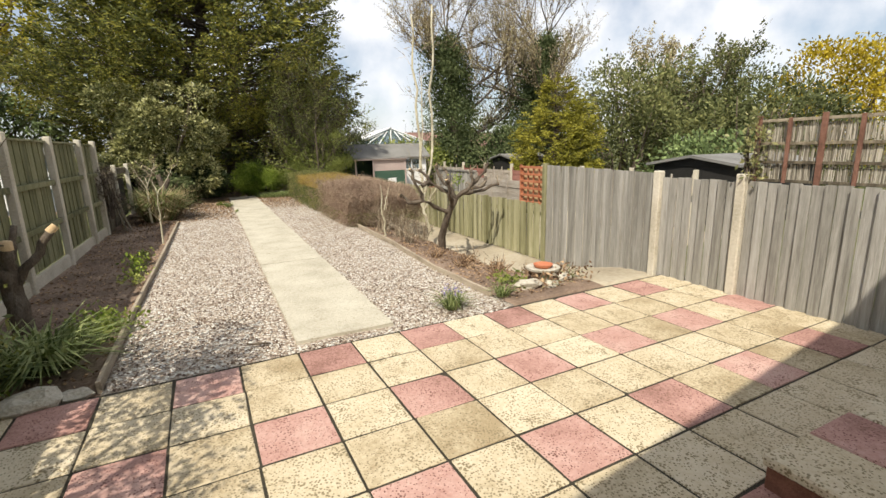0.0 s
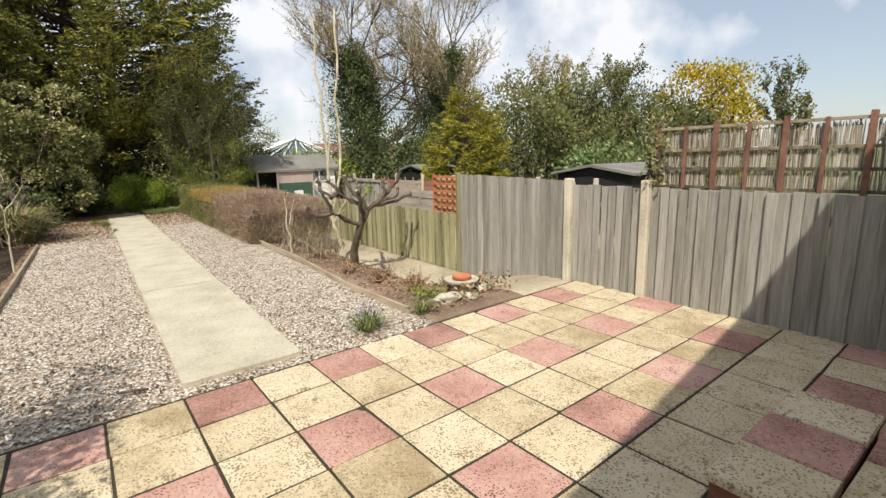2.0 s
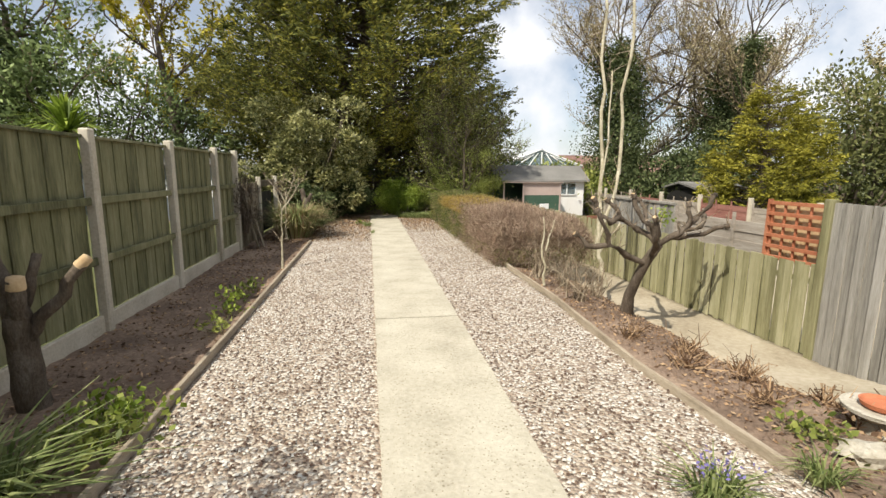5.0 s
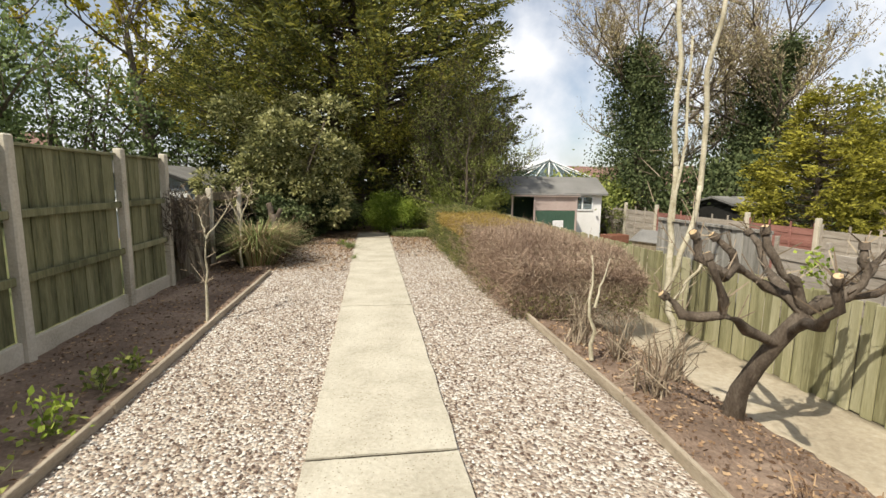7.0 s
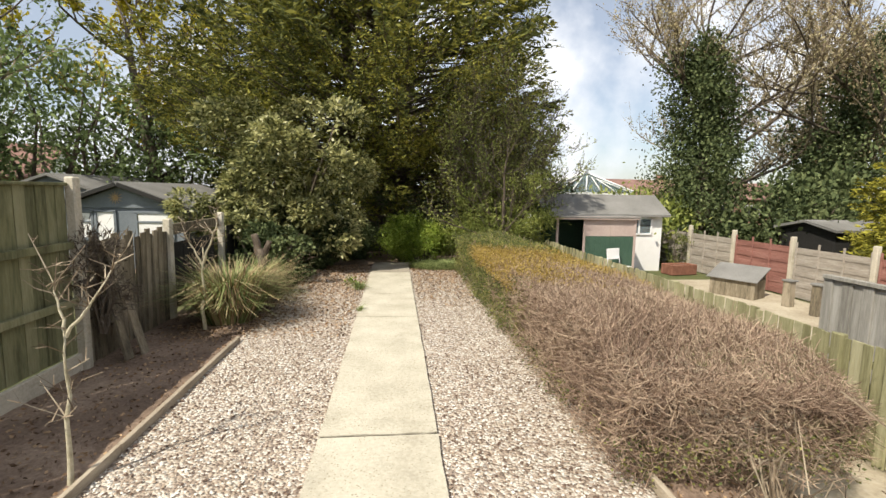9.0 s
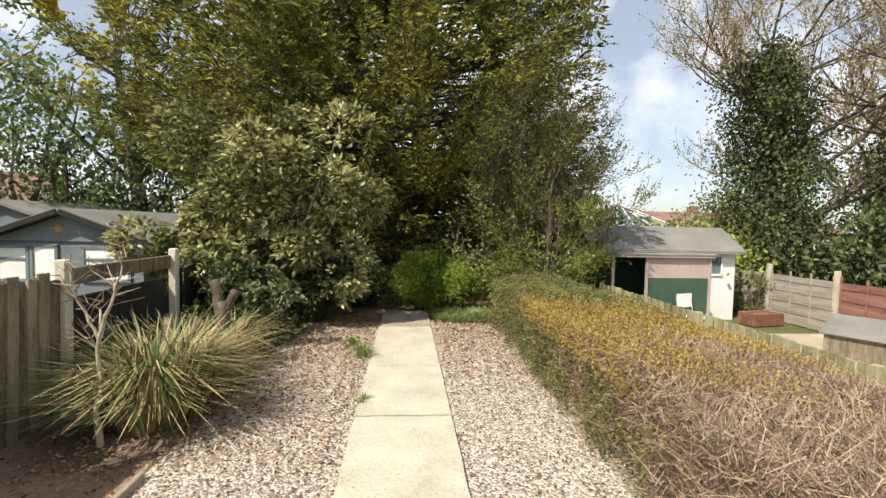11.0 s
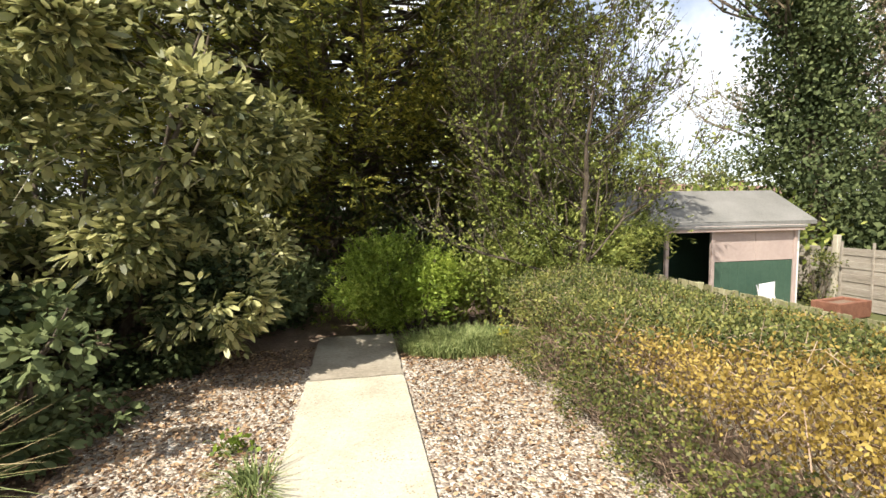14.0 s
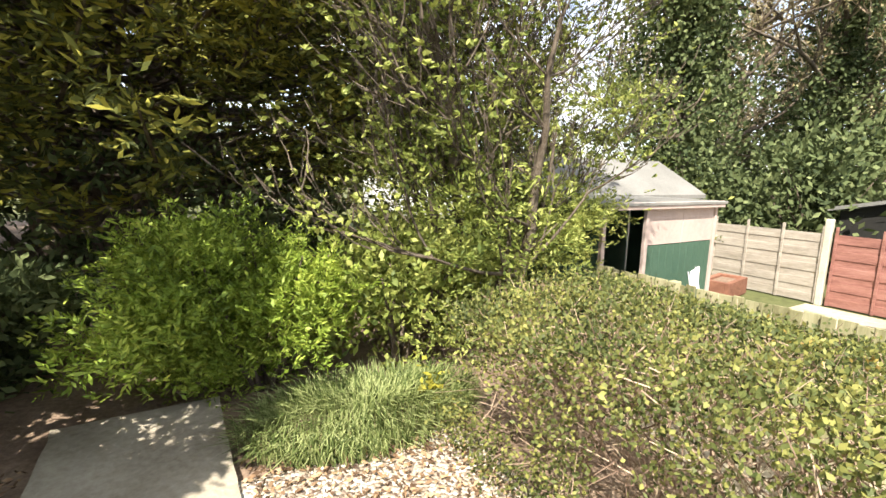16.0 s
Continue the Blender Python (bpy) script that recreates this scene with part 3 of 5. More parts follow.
def trellis_screen():
    """Reed-backed trellis on top of the patio fence."""
    f = thing("trellis_screen", (FENCE_R + 0.05, -1.52, 1.22), label="red-brown trellis with grey reed screening above the fence", category="trellis")
    y0, y1, h = -1.13, 1.13, 0.62
    rows = [((0, y, h / 2), (0.03, 0.045 if k % 2 == 0 else 0.03, h + (0.06 if k % 2 == 0 else 0)), 0) for k, y in enumerate(np.linspace(y0, y1, 9))]
    part(f, "uprights", many_boxes("uprights", rows, "trellis", 0.003))
    part(f, "slats", many_boxes("slats", [((0.012, 0, z), (0.018, y1 - y0, 0.028), 0) for z in (0.02, 0.2, 0.38, h - 0.02)], "fence_old", 0.002))
    n = 1500
    ys = RNG.uniform(y0, y1, n)
    zs = np.repeat(np.array([0.0, 0.19, 0.38]), n // 3)
    a = np.stack([np.full(n, 0.035) + RNG.uniform(-0.006, 0.006, n), ys, zs + RNG.uniform(0.0, 0.035, n)], 1)
    b = a + np.stack([RNG.uniform(-0.004, 0.004, n), RNG.normal(0, 0.006, n), RNG.uniform(0.13, 0.19, n)], 1)
    q = np.stack([a + [0, -0.0045, 0], a + [0, 0.0045, 0], b + [0, 0.0035, 0], b + [0, -0.0035, 0]], 1)
    tagged(part(f, "reeds", quad_mesh("reeds", q, "reed"), label="split grey reeds"), kind="stuff")
    return f


trellis_screen()


def orange_lattice():
    f = thing("lattice_panel", (LOW_R + 0.05, 3.42, 0.60), label="orange square lattice panel above the low fence", category="trellis")
    rows = [((0, y, 0.34), (0.02, 0.025, 0.68), 0) for y in np.linspace(-0.40, 0.40, 6)]
    part(f, "uprights", many_boxes("uprights", rows, "orange", 0.002))
    part(f, "slats", many_boxes("slats", [((-0.02, 0, z), (0.03, 0.86, 0.04), 0) for z in np.linspace(0.03, 0.66, 6)], "orange", 0.002))
    part(f, "frame", many_boxes("frame", [((0, -0.45, 0.34), (0.05, 0.04, 0.72), 0), ((0, 0.45, 0.34), (0.05, 0.04, 0.72), 0)], "orange", 0.003))
    part(f, "backing", many_boxes("backing", [((0.05, -0.375 + 0.125 * k, 0.33), (0.012, 0.121, 0.64), 0) for k in range(7)], "cut", 0.002))
    return f


orange_lattice()


def lap_fence(x, y0, mats, label, top=0.86, group="neighbour's fence panels"):
    for k, mt in enumerate(mats):
        f = thing("fence_panel", (x, y0 + 1.95 * k, -0.50), label=label[k % len(label)], category="fence", group=group)
        rows = [((0.012 * (j % 2), 0.95, 0.10 + 0.13 * j), (0.014, 1.83, 0.145), 0) for j in range(int((top + 0.4) / 0.13))]
        part(f, "slats", many_boxes("slats", rows, mt, 0.003))
        part(f, "battens", many_boxes("battens", [((-0.02, 0.06 + 0.59 * j, (top + 0.5) / 2), (0.03, 0.04, top + 0.46), 0) for j in range(4)], mt, 0.003))
        part(f, "post", many_boxes("lap_post", [((0, 0, (top + 0.6) / 2), (0.10, 0.10, top + 0.6), 0)], "post", 0.01))


lap_fence(10.05, 4.18, ["fence_waney", "fence_waney", "fence_waney", "fence_red", "fence_waney", "fence_red", "fence_waney", "fence_waney", "fence_waney"],
          ["horizontal lap timber fence panel with concrete post"])
lap_fence(4.86, 3.95, ["fence_waney"], ["weathered brownish lap fence panel"], 1.10, "near panels")
gp = thing("fence_panel", (4.88, 5.9, -0.5), label="grey vertical board panel behind the low fence", category="fence", group="near panels")
for k in range(21):
    part(gp, "board", box_mesh("board", 0.018, 0.10, 1.58, "fence_grey", 0.003, 0.003, k % 4), (0.014 * (k % 2), 0.05 + 0.1 * k, 0.0))
part(gp, "capping", box_mesh("cap_rail", 0.06, 2.1, 0.04, "fence_grey", 0.004), (0.0, 1.05, 1.58))


# edgings
def edging(name, pts, label):
    e = thing(name, (0, 0, 0), label=label, category="edging", kind="structure")
    for k in range(len(pts) - 1):
        a, b = Vector(pts[k]), Vector(pts[k + 1])
        L = (b - a).length
        part(e, "plank", box_mesh("edging_plank", 0.034, L - 0.01, 0.13, "edging", 0.006, 0.004, k), ((a.x + b.x) / 2, (a.y + b.y) / 2, -0.07 + 0.004 * (k % 3)), (0, 0, -math.degrees(math.atan2(b.x - a.x, b.y - a.y))))


edging("edging_west", [(-1.40, 0.55), (-1.41, 2.2), (-1.38, 4.6), (-1.37, 7.1), (-1.36, 9.6)], "weathered timber edging board beside gravel")
edging("edging_east", [(2.17, 0.95), (2.12, 2.4), (2.24, 4.3), (2.24, 6.6)], "weathered timber edging board beside gravel")


# ---- house behind the walk ----
def house_block(name, x0, x1, y0, y1, h, label, eave=0.25):
    hs = thing(name, ((x0 + x1) / 2, (y0 + y1) / 2, 0), 8.3, label=label, category="house", kind="structure")
    part(hs, "wall", box_mesh("house_wall", x1 - x0, y1 - y0, h, "white", 0.004))
    part(hs, "roof", many_boxes("house_roof", [((0, 0, h + 0.1), (x1 - x0 + 2 * eave, y1 - y0 + 2 * eave, 0.2), 0)], "tiles_roof", 0.01))
    return hs


house_block("house", -2.35, 8.6, -8.72, -3.77, 3.82, "white rendered house wall behind the patio", 0.25)
annex = thing("house_annex", (6.0, -3.32, 0), label="white rendered extension with plastic window and door", category="house", kind="structure")
part(annex, "wall", box_mesh("annex_wall", 3.2, 1.42, 2.35, "white", 0.006), (0, 0, -0.06))
part(annex, "window_frame", many_boxes("annex_frame", [((-1.615, 0.30, 1.62), (0.06, 0.75, 0.06), 0), ((-1.615, 0.30, 0.98), (0.06, 0.75, 0.06), 0), ((-1.615, 0.65, 1.3), (0.06, 0.06, 0.7), 0), ((-1.615, -0.05, 1.3), (0.06, 0.06, 0.7), 0)], "upvc", 0.006))
part(annex, "pane", many_boxes("annex_pane", [((-1.606, 0.30, 1.3), (0.012, 0.68, 0.6), 0)], "glass"))
part(annex, "sill", many_boxes("annex_sill", [((-1.66, 0.30, 0.93), (0.14, 0.86, 0.04), 0)], "upvc", 0.008), label="white plastic window sill")
part(annex, "gutter", many_boxes("annex_gutter", [((-1.70, 0, 2.28), (0.13, 1.5, 0.10), 0), ((-1.62, 0.66, 1.9), (0.07, 0.07, 0.7), 0)], "upvc", 0.02), label="white plastic gutter")
part(annex, "roof", many_boxes("annex_roof", [((0, 0, 2.40), (3.4, 1.5, 0.12), 0)], "felt", 0.01))
pole = thing("aerial_pole", (4.66, -2.50, -0.07), label="thin steel aerial pole with bracket", category="pole")
part(pole, "pole", Tubes().add([(0, 0, 0), (0.0, 0, 2.4), (0.03, 0, 4.2)], [0.024, 0.022, 0.016], 8).mesh("pole", "metal"))
part(pole, "bracket", many_boxes("bracket", [((0.12, -0.05, 2.08), (0.34, 0.03, 0.03), 0), ((0.0, 0, 2.1), (0.07, 0.07, 0.10), 0)], "black", 0.004))


def garden_step(name, x0, x1, y0, y1, h, cols):
    st = thing(name, ((x0 + x1) / 2, (y0 + y1) / 2, 0), label="brick step capped with speckled paving slabs", category="step")
    part(st, "base", box_mesh("step_base", x1 - x0 - 0.05, y1 - y0 - 0.03, h - 0.05, "brick", 0.004))
    w = (x1 - x0) / len(cols)
    for k, col in enumerate(cols):
        part(st, "slab", box_mesh("step_slab", w - 0.012, y1 - y0, 0.05, col, 0.008, 0.003, k), (-(x1 - x0) / 2 + (k + 0.5) * w, 0, h - 0.05))


garden_step("lower_step", 1.69, 2.88, -2.62, -2.21, 0.18, ["tile_yellow", "tile_red", "tile_yellow"])
garden_step("upper_step", 1.80, 3.60, -3.07, -2.65, 0.23, ["tile_yellow", "tile_red", "tile_yellow", "tile_yellow"])


# ---- plants ----
def ellipsoid_points(n, c, r, inner=0.55, lumps=0.28, seed=0, low=-0.85):
    d = unit(RNG.normal(size=(int(n * 1.6), 3)))
    d = d[d[:, 2] > low][:n]
    k = np.array([noise.noise(Vector(v * 2.2) + Vector((seed * 5.3, seed, 0))) + 0.6 * noise.noise(Vector(v * 5.1) + Vector((seed, 3.3, seed))) for v in d])
    rad = (1 + lumps * k) * (inner + (1 - inner) * RNG.uniform(0, 1, len(d)) ** 0.45)
    return np.asarray(c) + d * rad[:, None] * np.asarray(r), d


def clumped(n_clumps, per, c, r, spread, length, width, seed=0, inner=0.6, lumps=0.3, up=0.3, low=-0.85, sprays=False, style=""):
    k = max(34, n_clumps // 80)
    sc, sd = ellipsoid_points(k, c, np.asarray(r) * 0.80, 0.72, lumps, seed, low)
    w = RNG.integers(0, len(sc), n_clumps)
    d = unit(RNG.normal(size=(n_clumps, 3)) + sd[w] * 0.7 + [0, 0, 0.25])
    p = sc[w] + d * np.asarray(r) * (RNG.uniform(0.15, 0.42, (len(sc), 1)) * (0.72 if style == "rosette" else 1.0))[w] * RNG.uniform(0.75, 1.0, (n_clumps, 1))
    q = np.repeat(p, per, 0) + RNG.normal(size=(len(p) * per, 3)) * spread * np.array([1, 1, 0.7])
    dd = np.repeat(d, per, 0) * 0.7 + RNG.normal(size=q.shape) * 0.6 + np.array([0, 0, up])
    if style == "fern":
        return fern_quads(q, dd + np.array([0, 0, 0.25]), length)
    if style == "rosette":
        off = q - np.repeat(p, per, 0)
        dd = unit(off) + np.repeat(d, per, 0) * 0.6 + np.array([0, 0, -0.15])
        return oval_leaves(q - off * 0.6, dd, length, width)
    return spray_quads(q, dd, length, width) if sprays else leaf_quads(q, dd, length, width)


def foliage(parent, name, quads, mat):
    return tagged(part(parent, name, quad_mesh(name, quads, mat)), kind="stuff")


def fern_quads(c, d, length):
    """Flat feathery sprays: short scales set along both sides of an axis."""
    n = len(c)
    d = unit(d)
    s = unit(np.cross(d, RNG.normal(size=(n, 3)) * 0.45 + np.array([0, 0, 1.0])))
    L = length * RNG.uniform(0.6, 1.25, (n, 1))
    droop = np.array([0, 0, -0.18])
    out = []
    for t, side in ((0.0, 1), (0.05, -1), (0.3, 1), (0.35, -1), (0.58, 1), (0.62, -1), (0.72, 0)):
        base = c + d * L * t + droop * L * t * t
        dd = d * (0.75 if side else 1.0) + s * side * 0.75 + RNG.normal(size=(n, 3)) * 0.16 + droop * t
        out.append(leaf_quads(base, dd, (L * (0.62 - 0.32 * t))[:, 0], (L * 0.15)[:, 0]))
    return np.concatenate(out)


def conifer(x, y, h, R, label, mat="conifer", branches=900, seed=0, low=1.3, size=0.42, ground=-0.03):
    t = thing("conifer_tree", (x, y, ground), label=label, category="tree")
    rnd = random.Random(seed)
    tb = Tubes()
    stems = [(0, 0), (1.1, -0.4), (-1.0, 0.3)] if R > 3 else [(0, 0)]
    for sx, sy in stems:
        tb.add(bent((sx * 0.6, sy * 0.6, -0.1), (sx * 1.6, sy * 1.6, h * 0.93), 8, 0.012, rnd), [0.05 * R * (1 - i / 8.6) + 0.01 for i in range(9)], 8)
    cs, ds = [], []
    for _ in range(branches):
        u = rnd.random()
        z = low + (h - low) * (1 - (1 - u) ** 0.85) * 0.98
        az = rnd.uniform(0, 2 * math.pi)
        if R > 3 and math.sin(az) > 0.45:
            continue
        k = (z - low) / (h - low)
        env = R * (1.0 - 0.16 * (1 - min(1, k * 5)) ** 2) * (1 - k ** 1.9) ** 0.75 + 0.25
        env *= 0.82 + 0.42 * noise.noise(Vector((math.cos(az) * 1.6, math.sin(az) * 1.6, z * 0.35 + seed))) + rnd.uniform(-0.08, 0.10)
        sx, sy = rnd.choice(stems)
        out = Vector((math.cos(az), math.sin(az), 0))
        a = Vector((sx, sy, z - env * 0.10))
        pts = []
        droop = rnd.uniform(-0.06, 0.10)
        for i in range(5):
            s = i / 4
            pts.append(a * (1 - s) + Vector((out.x * env * s, out.y * env * s, a.z * s + 0 * s)) + Vector((0, 0, env * (0.22 * s * s - droop * s))))
        tb.add(pts, [0.045 * (1 - 0.85 * i / 4) * R / 6 for i in range(5)], 3, False)
        m = max(6, int((2.15 if R > 3 else 2.8) * env / size))
        for _k in range(m):
            s = rnd.uniform(0.42, 1.02) ** 0.8
            i = min(3, int(s * 4))
            p = pts[i].lerp(pts[i + 1], min(1.2, s * 4 - i))
            side = Vector((-out.y, out.x, 0)) * rnd.uniform(-1, 1)
            cs.append(p + side * 0.28 * (1.25 - s) * size * 3 + Vector((0, 0, rnd.uniform(-0.12, 0.1))))
            ds.append(out * rnd.uniform(0.7, 1.2) + side * 0.75 + Vector((0, 0, rnd.uniform(-0.2, 0.6))))
    cs, ds = np.array(cs), np.array(ds)
    near = (cs[:, 2] < 5.5) & (cs[:, 1] < -1.0) & (R > 3)
    part(t, "trunk", tb.mesh("conifer_limbs", "bark"))
    foliage(t, "foliage", np.concatenate([fern_quads(cs[near], ds[near], size * 0.62), fern_quads(np.repeat(cs[near], 2, 0) + RNG.normal(size=(2 * near.sum(), 3)) * size * 0.35, np.repeat(ds[near], 2, 0), size * 0.55),
                                           fern_quads(cs[~near], ds[~near], size)]), mat)
    return t


conifer(-0.2, 21.6, 16.5, 7.2, "tall dark cypress with olive-gold tips", "conifer", 1250, 1, 1.6, 0.42)
conifer(12.6, 12.5, 4.95, 1.7, "golden yellow cypress beyond the fence", "conifer_gold", 420, 2, 0.3, 0.27, -0.5)


def grow(tb, tips, p, d, L, r, depth, rnd, spread=0.6, up=0.15, kids=3):
    """A limb that forks; its last forks go to tips as fine twigs."""
    n = 4
    pts = [Vector(p)]
    dd = Vector(d).normalized()
    for i in range(n):
        dd = (dd + Vector((rnd.uniform(-1, 1), rnd.uniform(-1, 1), rnd.uniform(-0.6, 1) * 0.8)) * 0.22 + Vector((0, 0, up * 0.3))).normalized()
        pts.append(pts[-1] + dd * L / n)
    if depth <= 1:
        for i in range(n):
            tips.append((pts[i], pts[i + 1], r * (1 - 0.2 * i), r * (1 - 0.2 * (i + 1)) + 0.0008))
    else:
        tb.add(pts, [r * (1 - 0.45 * i / n) for i in range(n + 1)], 6 if r > 0.05 else 4, False)
    if depth == 0:
        return
    for k in range(kids + (1 if depth == 1 else 0)):
        i = min(n, 1 + int(rnd.random() * n)) if k else n
        b = (pts[i] - pts[i - 1]).normalized()
        q = (b + Vector((rnd.uniform(-1, 1), rnd.uniform(-1, 1), rnd.uniform(-0.5, 0.9))) * spread).normalized()
        grow(tb, tips, pts[i], q, L * rnd.uniform(0.55, 0.8), r * 0.56, depth - 1, rnd, spread, up, kids)


def bare_tree(x, y, z, h, label, seed, r=0.22, depth=4, kids=4, ivy=0, leaves=0, leaf_mat="wood_green", bark="bark", twig="twig", stems=1, lean=0.1, spread=0.7, leaf=0.12, sprays=False):
    t = thing("tree", (x, y, z), label=label, category="tree")
    rnd = random.Random(seed)
    tb, tips = Tubes(), []
    for s in range(stems):
        dx, dy = rnd.uniform(-1, 1) * lean, rnd.uniform(-1, 1) * lean
        base = Vector((rnd.uniform(-1, 1), rnd.uniform(-1, 1), 0)) * (0.6 if stems > 1 else 0)
        top = base + Vector((dx * h, dy * h, h * 0.62))
        pts = bent(base, top, 7, 0.02, rnd)
        tb.add(pts, [r * (1.25 - 0.9 * i / 7) for i in range(8)], 8, False)
        for i in range(2, 8):
            for k in range(2 if i < 7 else 3):
                a = rnd.uniform(0, 2 * math.pi)
                d = Vector((math.cos(a), math.sin(a), rnd.uniform(0.15, 1.0) if i < 7 else 1.6))
                grow(tb, tips, pts[i], d, h * rnd.uniform(0.16, 0.26), r * 0.38 * (1.2 - i / 10), depth - 1, rnd, spread, 0.2, kids)
        if ivy:
            c = []
            for _ in range(ivy // 3):
                s_ = rnd.random() * 0.98
                i = int(s_ * 7)
                p = pts[i].lerp(pts[i + 1], s_ * 7 - i)
                a = rnd.uniform(0, 6.283)
                w = h * 0.074 * (1.3 - 0.7 * s_) * (0.35 + 1.0 * rnd.random()) * max(0.15, 1 + 1.6 * noise.noise(Vector((math.cos(a) * 1.3, math.sin(a) * 1.3, p.z * 0.55 + seed))))
                c.append(p + Vector((math.cos(a) * w, math.sin(a) * w, rnd.uniform(-0.3, 0.3))))
            c = np.repeat(np.array(c), 26, 0)
            c = c + RNG.normal(size=c.shape) * [0.24, 0.24, 0.17]
            foliage(t, "ivy", leaf_quads(c, RNG.normal(size=c.shape) + [0, 0, -0.3], max(0.12, leaf * 1.1), max(0.085, leaf * 0.8)), "ivy")
    part(t, "trunk", tb.mesh("limbs", bark))
    if tips:
        a = np.array([q[0] for q in tips])
        b = np.array([q[1] for q in tips])
        foliage(t, "twigs", ribbon_quads(a, b, np.maximum([q[2] for q in tips], 0.004 + 0.00038 * h), np.maximum([q[3] for q in tips], 0.0025 + 0.0001 * h)), twig)
        if leaves:
            k = RNG.integers(0, len(tips), leaves)
            c = a[k] + (b[k] - a[k]) * RNG.uniform(0, 1, (leaves, 1)) + RNG.normal(size=(leaves, 3)) * 0.06
            q = spray_quads(c, RNG.normal(size=c.shape) * [1, 1, 0.5], leaf, leaf * 0.42) if sprays else leaf_quads(c, RNG.normal(size=c.shape), leaf, leaf * 0.6)
            foliage(t, "leaves", q, leaf_mat)
    return t


def shrub(x, y, z, r, label, mat, clumps, per, spread, leaf, seed, name="shrub", twig="twig", inner=0.55, lumps=0.3, cz=0.5, low=-0.85, sprays=False, up=0.25, width=0.5, style=""):
    t = thing(name, (x, y, z), label=label, category="shrub" if name == "shrub" else "tree")
    rnd = random.Random(seed)
    tb = Tubes()
    for k in range(9):
        a = rnd.uniform(0, 6.283)
        e = (math.cos(a) * r[0] * 0.65, math.sin(a) * r[1] * 0.65, r[2] * (cz * 2) * rnd.uniform(0.6, 0.9))
        tb.add(bent((math.cos(a) * 0.1 * r[0], math.sin(a) * 0.1 * r[1], -0.05), e, 5, 0.06, rnd), [0.028 * max(r) * (1 - i / 6) + 0.002 for i in range(6)], 5)
    part(t, "stems", tb.mesh("stems", "bark"))
    q = clumped(clumps, per, (0, 0, r[2] * cz * 2 * 0.5 + r[2] * 0.02), (r[0], r[1], r[2]), spread, leaf, leaf * width, seed, inner, lumps, up, low, sprays, style)
    q[:, :, 2] = np.maximum(q[:, :, 2], 0.0)
    foliage(t, "leaves", q, mat)
    return t


# large silvery evergreen on the west side
shrub(-2.1, 14.95, 0, (2.0, 1.85, 1.95), "large silvery-green evergreen shrub by the path", "eleagnus", 3400, 10, 0.08, 0.12, 11, inner=0.55, lumps=0.8, cz=1.0, low=-0.98, style="rosette", width=0.42)
shrub(-1.9, 15.2, 0, (1.6, 1.2, 0.85), "dark ivy growing under the evergreen shrub", "ivy", 1500, 11, 0.09, 0.068, 24, inner=0.7, lumps=0.4, cz=0.9, low=-0.98, style="rosette", width=0.7)
dead = thing("dead_twigs", (-1.2, 14.2, 0), label="pale dead twigs hanging out of the evergreen shrub", category="twigs")
tb = Tubes()
for k in range(9):
    r3 = random.Random(200 + k)
    a0 = Vector((r3.uniform(-1.2, 0.9), r3.uniform(-0.3, 0.5), r3.uniform(1.2, 2.9)))
    tb.add(bent(a0, a0 + Vector((r3.uniform(-0.3, 0.6), r3.uniform(-0.5, -0.15), r3.uniform(-0.7, -0.1))), 5, 0.08, r3), [0.006, 0.006, 0.005, 0.004, 0.003, 0.002], 5)
part(dead, "twigs", tb.mesh("dead_twigs", "bark_pale"))
# fresh green feathery shrub beside the cypress
shrub(3.35, 16.2, -0.1, (1.45, 1.1, 1.35), "fresh green leafy shrub in front of dark cypress", "laurel", 800, 7, 0.13, 0.115, 12, inner=0.4, lumps=0.9, cz=1.0, low=-0.98, style="fern")
bare_tree(3.55, 16.3, -0.1, 4.6, "thin young tree with pale green spring leaves", 31, r=0.05, depth=4, kids=4, leaves=9000, leaf_mat="laurel", twig="bark", stems=4, lean=0.2, leaf=0.062, sprays=True)
shrub(-1.95, 13.35, 0, (0.9, 0.75, 0.62), "dark low evergreen growth at the shrub's foot", "ivy", 520, 11, 0.09, 0.085, 26, inner=0.6, lumps=0.5, cz=0.9, low=-0.98, style="rosette", width=0.6)
# lime shrub at the path's end
shrub(1.25, 15.98, 0, (0.78, 0.55, 0.60), "bright lime-green feathery shrub at the path's end", "lime", 640, 9, 0.11, 0.10, 13, inner=0.3, lumps=1.0, cz=1.0, low=-0.98, style="fern")
shrub(0.75, 16.15, 0, (0.5, 0.42, 0.30), "low lime-green feathery growth in half shade", "lime", 240, 8, 0.10, 0.095, 25, inner=0.3, lumps=1.0, cz=1.0, low=-0.98, style="fern")
shrub(-0.7, 16.7, 0, (0.8, 0.6, 0.45), "dark green undergrowth in shade", "ivy", 380, 12, 0.10, 0.09, 14, cz=1.0, low=-0.98)
shrub(2.3, 16.0, 0, (0.8, 0.5, 0.55), "dark green undergrowth beside the hedge", "laurel", 420, 12, 0.10, 0.08, 15, cz=1.0, low=-0.98)
shrub(-0.3, 18.6, 0, (3.2, 0.9, 0.9), "dark ivy bank under the cypress", "ivy", 900, 11, 0.16, 0.11, 16, cz=1.0, low=-0.98)
shrub(5.6, 19.6, -0.4, (2.2, 1.2, 1.4), "dark evergreen bushes behind the shed", "ivy", 900, 10, 0.2, 0.12, 17, cz=1.0, low=-0.98)


